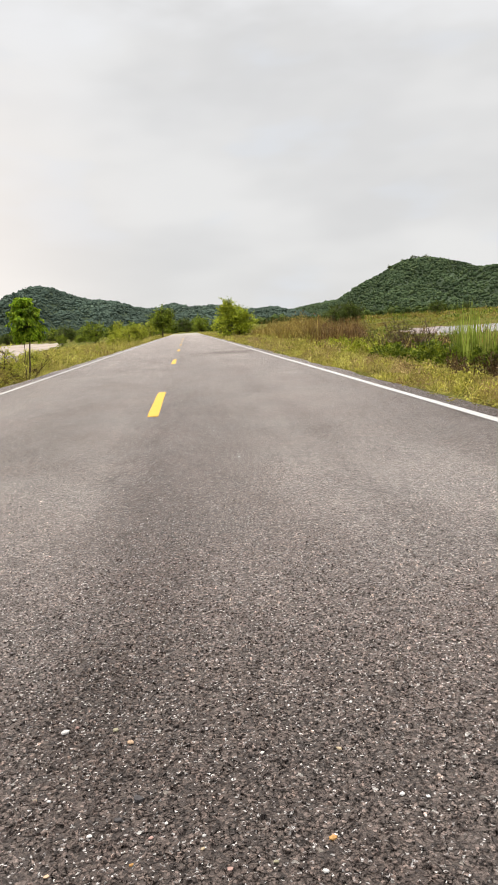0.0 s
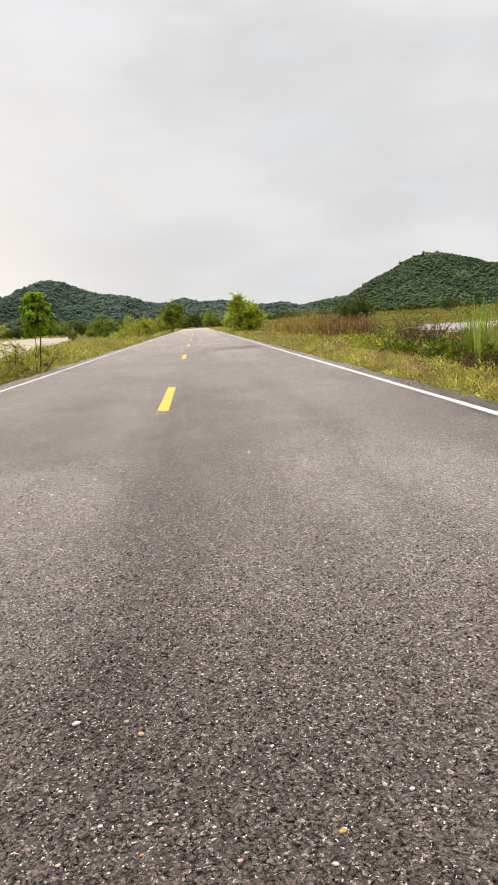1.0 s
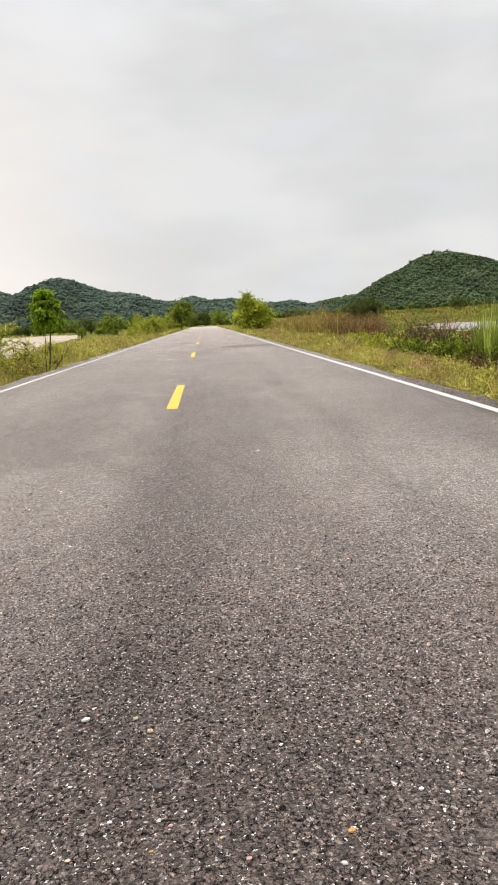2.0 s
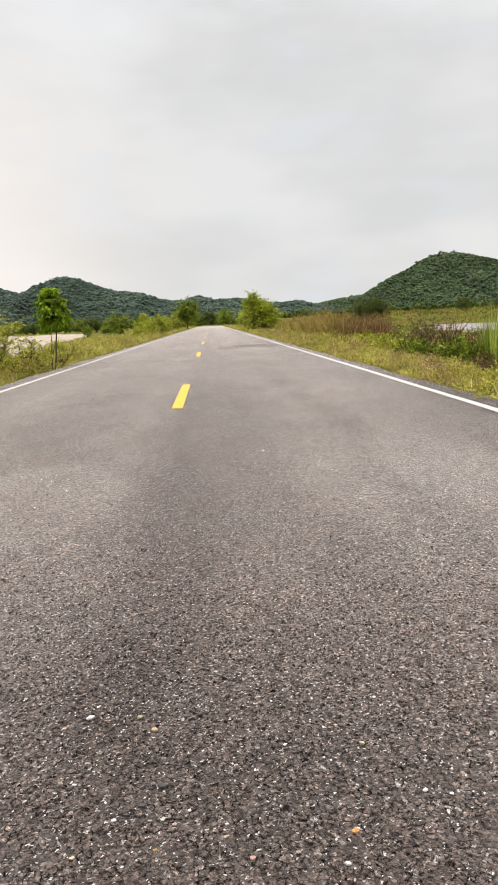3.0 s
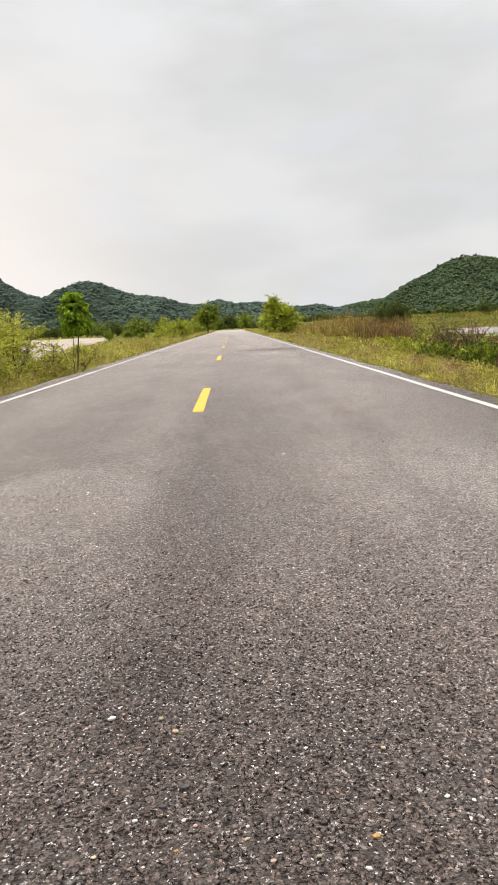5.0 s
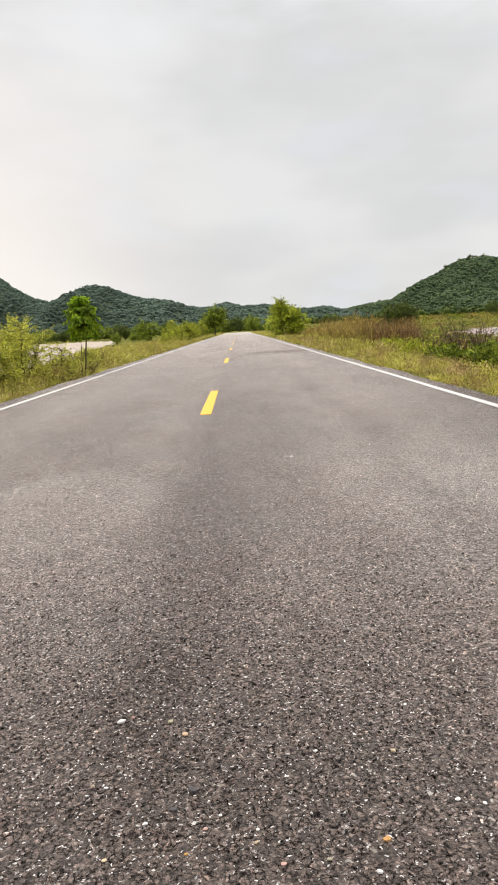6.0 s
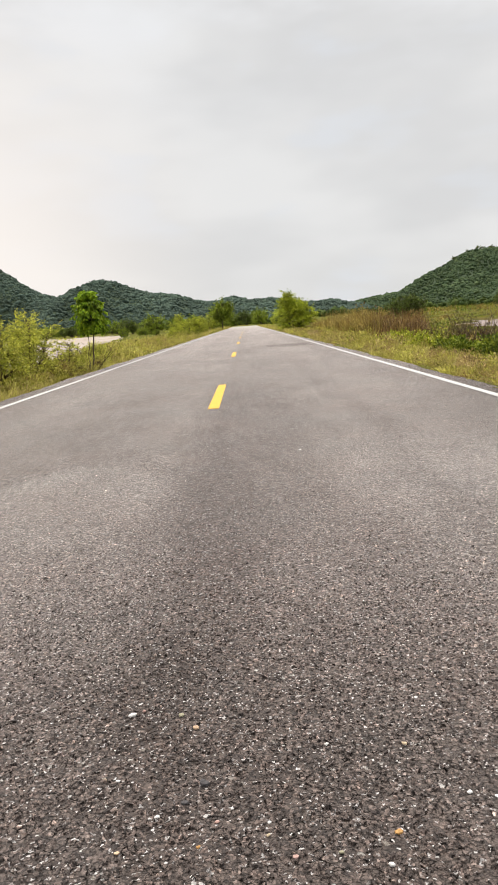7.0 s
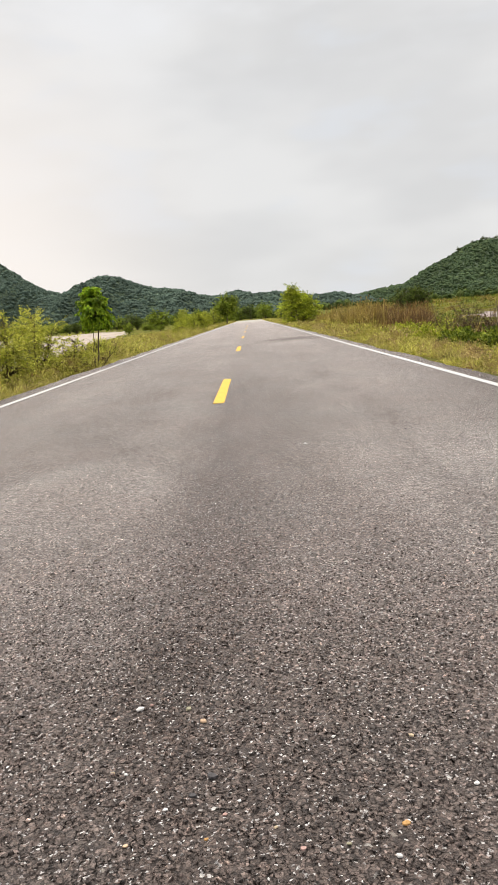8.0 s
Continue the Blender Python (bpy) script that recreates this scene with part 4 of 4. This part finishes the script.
def weeds(name, label, material, sets, seed):
    """Low leafy weeds: leaves over the skin of many small mounds."""
    rng = np.random.default_rng(seed)
    pile = Pile()
    for m, per, x0, x1, y0, y1, power, r, h, leaf, keep in sets:
        cx, cy, _ = scatter(rng, m, x0, x1, y0, y1, power)
        if keep:
            ok = keep(cx, cy)
            cx, cy = cx[ok], cy[ok]
        m = len(cx)
        rr, hh = r * rng.lognormal(0, 0.35, m), h * np.clip(rng.lognormal(-0.15, 0.6, m), 0.25, 1.5) * (1 + 0.4 * np.sin(cx * 2.3 + 1.7 * np.sin(cy * 0.7)) * np.sin(cy * 1.1))
        hh = np.minimum(hh, 1.3 * h)
        k = np.repeat(np.arange(m), per)
        d = rng.normal(0, 1, (len(k), 3))
        d[:, 2] = np.abs(d[:, 2])
        d = unit(d) * rng.uniform(0.35, 1.05, (len(k), 1)) ** 0.6
        x, y = cx[k] + d[:, 0] * rr[k], cy[k] + d[:, 1] * rr[k]
        at = np.stack([x, y, land(x, y) + 0.01 + d[:, 2] * hh[k]], 1)
        size = leaf * rng.uniform(0.6, 1.3, len(k))
        pile.add(*leaves(rng, at, unit(d + rng.normal(0, 0.6, d.shape) + np.array([0, 0, 0.5])), size, size * 0.36, 0.4))
    return tagged(pile.make(name, material), label, "weeds", kind="stuff")


weeds("verge_weeds", "sprawling yellow-green weeds along the road edge", WEED, [
    (160, 40, 3.6, 6.5, -10, 4.5, 1.0, 0.2, 0.25, 0.05, None),
    (340, 120, 3.30, 5.0, 4.5, 20, 1.0, 0.20, 0.17, 0.040, patchy),
    (70, 420, 3.62, 4.7, 5.5, 22, 1.0, 0.28, 0.27, 0.042, None),
    (40, 260, 3.75, 6.0, 22, 50, 1.0, 0.48, 0.50, 0.085, None),
    (340, 60, 3.45, 6.8, 20, 60, 1.3, 0.32, 0.36, 0.090, patchy),
    (260, 24, 3.6, 8.0, 60, 150, 1.2, 0.5, 0.4, 0.16, None)], 91)
weeds("verge_weeds", "dense yellowing weeds along the road edge", WEED, [
    (200, 40, -7.0, -3.7, -10, 8, 1.0, 0.22, 0.32, 0.055, off_sand),
    (300, 90, -6.8, -3.55, 8, 24, 1.0, 0.24, 0.42, 0.065, lambda x, y: off_sand(x, y) & patchy(x, y)),
    (34, 380, -5.4, -3.80, 10.5, 17.5, 1.0, 0.28, 0.42, 0.066, off_sand),
    (420, 64, -9.5, -3.70, 24, 65, 1.2, 0.36, 0.60, 0.110, lambda x, y: off_sand(x, y) & patchy(x, y, -0.1)),
    (300, 28, -18, -3.9, 65, 160, 1.2, 0.6, 0.5, 0.17, off_sand)], 92)

weeds("dry_weeds", "withered straw and brown weeds between the green ones", STRAW, [
    (110, 130, 3.40, 5.4, 4.5, 20, 1.0, 0.22, 0.18, 0.036, lambda x, y: patchy(x, y, 0.25)),
    (26, 380, 3.66, 4.6, 6.0, 20, 1.0, 0.28, 0.24, 0.042, None),
    (170, 60, 3.50, 6.8, 20, 60, 1.3, 0.34, 0.36, 0.08, None),
    (80, 90, -6.8, -3.55, 8, 24, 1.0, 0.24, 0.34, 0.045, off_sand),
    (100, 46, -9.5, -3.65, 24, 65, 1.2, 0.36, 0.48, 0.080, off_sand)], 96)
weeds("withered_weeds", "dark withered weeds in front of the creepers", WITHERED, [
    (26, 260, 4.5, 5.9, 9.3, 13.0, 1.0, 0.26, 0.36, 0.060, None),
    (10, 200, -4.6, -3.75, 15.5, 20.0, 1.0, 0.22, 0.30, 0.055, None)], 98)
weeds("sedge_clumps", "brown sedge clumps across the wet field", DRY, [
    (260, 36, 12.0, 70.0, 45, 130, 1.0, 0.9, 0.50, 0.26, off_pond),
    (220, 30, 40.0, 170.0, 130, 330, 1.0, 2.2, 0.9, 0.7, None)], 94)
weeds("field_weeds", "green leafy weeds across the wet field", CREEPER_LEAF, [
    (260, 36, 10.0, 70.0, 42, 130, 1.0, 0.9, 0.45, 0.26, off_pond),
    (220, 30, 40.0, 170.0, 130, 330, 1.0, 2.2, 0.8, 0.7, None)], 95)
weeds("dry_thicket", "tangled tan and olive stalks among the reeds", DRY, [
    (420, 76, 5.4, 10.5, 27, 46, 1.0, 0.42, 1.28, 0.12, left_end),
    (190, 50, 6.0, 18.0, 46, 80, 1.0, 0.7, 0.85, 0.24, left_of),
    (120, 60, 6.8, 13.0, 20, 30, 1.0, 0.30, 0.40, 0.11, None)], 93)
weeds("russet_thicket", "tangled dark russet stalks among the reeds", RUSSET, [
    (230, 76, 5.6, 10.5, 27, 42, 1.0, 0.40, 1.15, 0.12, right_end),
    (90, 60, 7.4, 13.0, 21, 30, 1.0, 0.30, 0.45, 0.11, None)], 97)


def creeper(x, y, r, h, n, seed, label, leaf):
    """A mound of broad creeper leaves over trailing stems."""
    rng = np.random.default_rng(seed)
    top = tagged(new("creeper_bush"), label, "bush", "creeper bushes")
    stems = Pile()
    for _ in range(26):
        a = rng.uniform(0, 2 * np.pi)
        e = np.array([math.cos(a) * r * rng.uniform(0.4, 1), math.sin(a) * r * rng.uniform(0.4, 1), h * rng.uniform(0.3, 0.95)])
        stems.add(*tube(bend(rng, (e[0] * 0.2, e[1] * 0.2, 0), e, 6, 0.03, 0.1), np.linspace(0.008, 0.003, 6), 4))
    stems.make("stem_tangle", TWIG, top, True)
    d = rng.normal(0, 1, (n, 3))
    d[:, 2] = np.abs(d[:, 2])
    d = unit(d)
    lump = 1 + 0.22 * np.sin(7 * d[:, 0] + seed) * np.sin(6 * d[:, 1])
    at = d * np.array([r, r, h]) * (rng.uniform(0.5, 1.02, n) ** 0.5 * lump)[:, None]
    size = rng.uniform(0.6, 1.25, n) * 0.085
    mesh_object("foliage", *leaves(rng, at, unit(d + rng.normal(0, 0.55, d.shape)), size, size * 0.62, 0.5), leaf, top)
    return at_ground(top, x, y)


for k, (x, y, r, h) in enumerate(((4.75, 14.5, 0.55, 0.42), (5.2, 13.4, 0.6, 0.5), (5.25, 12.2, 0.55, 0.45), (5.8, 13.5, 0.6, 0.5), (5.6, 15.0, 0.65, 0.5), (6.3, 14.8, 0.7, 0.5), (5.1, 16.2, 0.5, 0.4), (5.9, 11.8, 0.6, 0.5))):
    creeper(x, y, r, h * 1.12, 1900, 100 + k, "mound of broad dark green creeper leaves at the verge", CREEPER_LEAF)
for k, (x, y, r, h) in enumerate(((5.6, 20.6, 0.7, 0.42), (5.9, 22.0, 0.8, 0.48), (6.6, 23.6, 0.9, 0.52), (5.8, 25.0, 0.8, 0.5), (7.2, 26.0, 1.0, 0.6), (6.4, 27.6, 0.9, 0.6), (5.0, 23.6, 0.6, 0.36))):
    creeper(x, y, r, h, 1700, 120 + k, "low yellow-green creeper mound before the reeds", BUSH_LEAF)

# dead shrub with bare stalks
rng = np.random.default_rng(140)
dead = tagged(new("dead_shrub"), "dark half-dead shrub of bare russet twigs", "shrub")
twigs = Pile()
for k in range(170):
    a, r = rng.uniform(0, 2 * np.pi), rng.uniform(0.3, 1.5)
    base = np.array([rng.normal(0, 0.45), rng.normal(0, 0.35), 0])
    tip = base + np.array([math.cos(a) * r * 0.7, math.sin(a) * r * 0.6, rng.uniform(0.25, 1.2)])
    line = bend(rng, base, tip, 5, 0.05)
    twigs.add(*tube(line, np.linspace(0.0075, 0.0025, 5), 4))
    for q in line[2:4]:
        e = q + rng.normal(0, 0.16, 3) + np.array([0, 0, 0.16])
        twigs.add(*tube(bend(rng, q, e, 3, 0.01), np.linspace(0.004, 0.002, 3), 3))
twigs.make("branchwork", TWIG, dead, True)
n = 2800
at = np.stack([rng.normal(0, 0.85, n), rng.normal(0, 0.5, n), np.abs(rng.normal(0.05, 0.24, n))], 1)
size = rng.uniform(0.04, 0.09, n)
mesh_object("withered_foliage", *leaves(rng, at, unit(rng.normal(0, 1, (n, 3))), size, size * 0.4), WITHERED, dead)
at_ground(dead, 7.6, 22.6, 0, 1.15)
copy_at(dead, 9.2, 25.5, 70, 0.62)
STALK = bark_material("pale_dry_stalks", (0.22, 0.19, 0.09), (0.40, 0.34, 0.18))
for k, (x, y, dx, h) in enumerate(((6.5, 19.0, -0.55, 0.65), (6.9, 18.8, 0.05, 1.0), (7.2, 18.6, 0.75, 0.6), (6.3, 17.6, -0.35, 0.5))):
    rng = np.random.default_rng(150 + k)
    pile = Pile().add(*tube(bend(rng, (0, 0, 0), (dx, 0.1, h), 7, 0.02), np.linspace(0.014, 0.006, 7), 5))
    stalk = pile.make("dry_stalk", STALK, None, True)
    tagged(stalk, "bare pale dry stalk leaning out of the weeds", "stalk", "dry stalks")
    at_ground(stalk, x, y)

for k, (x, y, dx, h) in enumerate(((-3.72, 17.9, -0.55, 0.80), (-3.66, 18.2, -0.30, 0.62), (-3.50, 18.0, 0.42, 0.52), (-3.80, 18.4, 0.16, 0.75), (-4.05, 17.2, -0.22, 0.85), (-3.9, 21.0, 0.12, 0.70), (-4.0, 23.0, -0.10, 0.65))):
    rng = np.random.default_rng(170 + k)
    twig = tagged(new("bare_twig"), "bare dark forked twig leaning out of the verge weeds", "twig", "bare twigs")
    line = bend(rng, (0, 0, 0), (dx, 0.05, h), 7, 0.02)
    stem = Pile().add(*tube(line, np.linspace(0.011, 0.005, 7), 5)).make("stem", TWIG, twig, True)
    for q in line[3:6]:
        Pile().add(*tube(bend(rng, q, q + np.array([rng.normal(0, 0.10), rng.normal(0, 0.05), 0.16]), 4, 0.008), np.linspace(0.005, 0.002, 4), 4)).make("side_shoot", TWIG, stem, True)
    at_ground(twig, x, y)

# a swathe of bent straw fallen over the creepers
rng = np.random.default_rng(156)
pile = Pile()
for _ in range(46):
    a = np.array([rng.normal(0, 0.10), rng.normal(0, 0.12), 0.0])
    b = a + np.array([rng.uniform(0.6, 1.25), rng.normal(0, 0.18), rng.uniform(-0.02, 0.12)])
    pile.add(*tube(bend(rng, a, b, 7, 0.015, rng.uniform(0.22, 0.42)), np.linspace(0.010, 0.004, 7), 4))
swathe = tagged(pile.make("fallen_straw", STALK, None, True), "bent swathe of pale fallen straw over the creepers", "straw")
at_ground(swathe, 5.5, 27.0)

# sprigs that grow out over the paving
for k, (x, y) in enumerate(((3.16, 6.85), (3.24, 6.40), (3.20, 7.6), (-3.30, 12.0))):
    rng = np.random.default_rng(160 + k)
    n = 46
    a = rng.uniform(0, 2 * np.pi, n)
    at = np.stack([np.cos(a) * rng.uniform(0, 0.12, n) - 0.02, np.sin(a) * rng.uniform(0, 0.10, n), rng.uniform(0.004, 0.05, n)], 1)
    size = rng.uniform(0.02, 0.045, n)
    sprig = mesh_object("weed_sprig", *leaves(rng, at, unit(np.stack([np.cos(a), np.sin(a), np.full(n, 0.4)], 1)), size, size * 0.5, 0.3), WEED)
    tagged(sprig, "small yellow-green weed sprig on the asphalt edge", "weed", "weed sprigs")
    sprig.matrix_basis = pose(x, y, 0.0)

# ---- loose pebbles on the asphalt ----
PEBBLE = {
    "white": plain_material("white_quartz", (0.50, 0.48, 0.45), (0.75, 0.73, 0.70), 160, 0.6),
    "orange": plain_material("orange_sandstone", (0.40, 0.26, 0.16), (0.58, 0.42, 0.28), 160),
    "tan": plain_material("tan_stone", (0.32, 0.24, 0.15), (0.50, 0.40, 0.27), 160),
    "ochre": plain_material("ochre_stone", (0.30, 0.16, 0.05), (0.50, 0.28, 0.10), 160),
    "pink": plain_material("pinkish_stone", (0.28, 0.17, 0.14), (0.45, 0.30, 0.26), 160),
    "olive": plain_material("olive_stone", (0.20, 0.185, 0.12), (0.34, 0.31, 0.21), 160),
    "dark": plain_material("dark_basalt", (0.035, 0.032, 0.032), (0.075, 0.068, 0.068), 160),
}
PEBBLES = [("olive", 0.510, 0.986, 15), ("ochre", 0.617, 1.024, 20), ("white", 0.770, 1.117, 15), ("white", 0.816, 1.101, 12), ("tan", 0.683, 1.281, 16),
           ("white", 0.519, 1.296, 12), ("white", 0.750, 1.459, 11), ("olive", 0.195, 1.445, 19), ("white", 0.878, 1.524, 11), ("white", 0.077, 1.456, 27), ("orange", 0.234, 1.389, 19),
           ("orange", 0.120, 1.016, 14), ("tan", 0.058, 1.221, 14), ("white", 0.086, 1.216, 13), ("pink", 0.294, 1.079, 12)]
PEBBLES += [("ochre", 0.264, 1.020, 11), ("white", 0.180, 1.103, 15), ("dark", 0.265, 1.191, 26), ("white", 0.390, 1.070, 9), ("pink", 0.104, 1.474, 13),
            ("pink", 0.433, 0.983, 14), ("tan", 0.387, 1.038, 12), ("dark", 0.230, 1.137, 20), ("white", 0.321, 1.114, 10), ("white", 0.590, 0.952, 17),
            ("dark", 1.484, 5.027, 22), ("white", 0.726, 4.754, 24)]
for k, (kind, x, y, mm) in enumerate(PEBBLES):
    rng = np.random.default_rng(200 + k)
    r = mm / 2500
    v = ICO_V * (1 + rng.uniform(-0.30, 0.26, (len(ICO_V), 1))) * np.array([1.08, rng.uniform(0.6, 0.95), rng.uniform(0.45, 0.65)]) * r
    stone = mesh_object("pebble", v, ICO_F, PEBBLE[kind])
    tagged(stone, kind.replace("dark", "dark grey") + " pebble lying on the rough asphalt", "pebble", "loose pebbles")
    stone.matrix_basis = pose(x, y, r * 0.30 + 0.001, 0, 0, float(rng.uniform(-25, 25)))


# ---- the worn aggregate that stands out of the near asphalt ----
def aggregate(rng, n, x0, x1, y0, y1, size, proud, soft):
    """Angular stones, five-sided, bedded in the binder with flat, tilted tops."""
    m = 5
    c = np.stack([rng.uniform(x0, x1, n), y0 + (y1 - y0) * (1 - np.sqrt(1 - rng.uniform(0, 1, n)))], 1) + rng.normal(0, soft * 0.35, (n, 2)) * np.array([1, 0.6])
    c = c[(c[:, 1] > 0.8) & (np.abs(c[:, 0]) < LINE - 0.1)]
    n = len(c)
    r = size * np.clip(rng.lognormal(-0.05, 0.48, n), 0.4, 2.2)
    ang = (np.arange(m) * 2 * np.pi / m)[None] + rng.uniform(0, 6.28, (n, 1)) + rng.uniform(-0.5, 0.5, (n, m))
    rad = r[:, None] * rng.uniform(0.62, 1.25, (n, m))
    ring = np.stack([np.cos(ang), np.sin(ang)], -1)
    low = c[:, None] + ring * rad[..., None]
    high = c[:, None] + ring * (rad * rng.uniform(0.70, 0.92, (n, 1)))[..., None]
    top = proud * np.clip(rng.lognormal(0, 0.35, n), 0.3, 2.0) * np.clip(r / size, 0.6, 1.6)
    slope = rng.normal(0, 0.28, (n, 1, 2))
    tilt = ((high - c[:, None]) * slope).sum(-1)
    v = np.concatenate([np.concatenate([low, np.full((n, m, 1), -0.002)], -1), np.concatenate([high, (top[:, None] + tilt)[..., None]], -1)], 1)
    f = []
    for k in range(m):
        q = (k + 1) % m
        f += [(k, q, m + q), (k, m + q, m + k)]
    f += [(m, m + k, m + k + 1) for k in range(1, m - 1)]
    return v.reshape(-1, 3), (np.array(f)[None] + 2 * m * np.arange(n)[:, None, None]).reshape(-1, 3)


def chips(rng, n, x0, x1, y0, y1, size, proud, soft):
    """Small three-sided chips for the stretch further on."""
    c = np.stack([rng.uniform(x0, x1, n), y0 + (y1 - y0) * rng.uniform(0, 1, n) ** 1.3], 1) + rng.normal(0, soft * 0.35, (n, 2)) * np.array([0.6, 0.6])
    r = size * np.clip(rng.lognormal(0, 0.35, n), 0.5, 2.0)
    ang = (np.arange(3) * 2 * np.pi / 3)[None] + rng.uniform(0, 6.28, (n, 1)) + rng.uniform(-0.5, 0.5, (n, 3))
    low = c[:, None] + np.stack([np.cos(ang), np.sin(ang)], -1) * r[:, None, None]
    top = np.concatenate([c + rng.normal(0, 0.35, (n, 2)) * r[:, None], (proud * rng.uniform(0.6, 1.4, n))[:, None]], 1)
    v = np.concatenate([np.concatenate([low, np.full((n, 3, 1), -0.001)], -1), top[:, None]], 1)
    keep = np.flatnonzero((c[:, 1] > 0.8) & (np.abs(c[:, 0]) < 3.15) & ~((np.abs(c[:, 0]) < 0.075) & (c[:, 1] > 7.48)) & (np.abs(np.abs(c[:, 0]) - LINE) > 0.07))
    v = v[keep]
    return v.reshape(-1, 3), (np.array([[0, 1, 3], [1, 2, 3], [2, 0, 3]])[None] + 4 * np.arange(len(keep))[:, None, None]).reshape(-1, 3)


rng = np.random.default_rng(300)
pile = Pile()
pile.add(*aggregate(rng, 18000, -0.50, 1.60, 0.82, 2.9, 0.0038, 0.0017, 0.2))
pile.add(*aggregate(rng, 20000, -1.3, 2.5, 1.2, 7.5, 0.0036, 0.0010, 0.5))
pile.add(*chips(rng, 42000, -2.6, 3.0, 2.6, 10.5, 0.0052, 0.0016, 1.2))
gravel = pile.make("road_aggregate", STONES)
tagged(gravel, "coarse worn grey stones standing out of the asphalt", "gravel", kind="stuff")
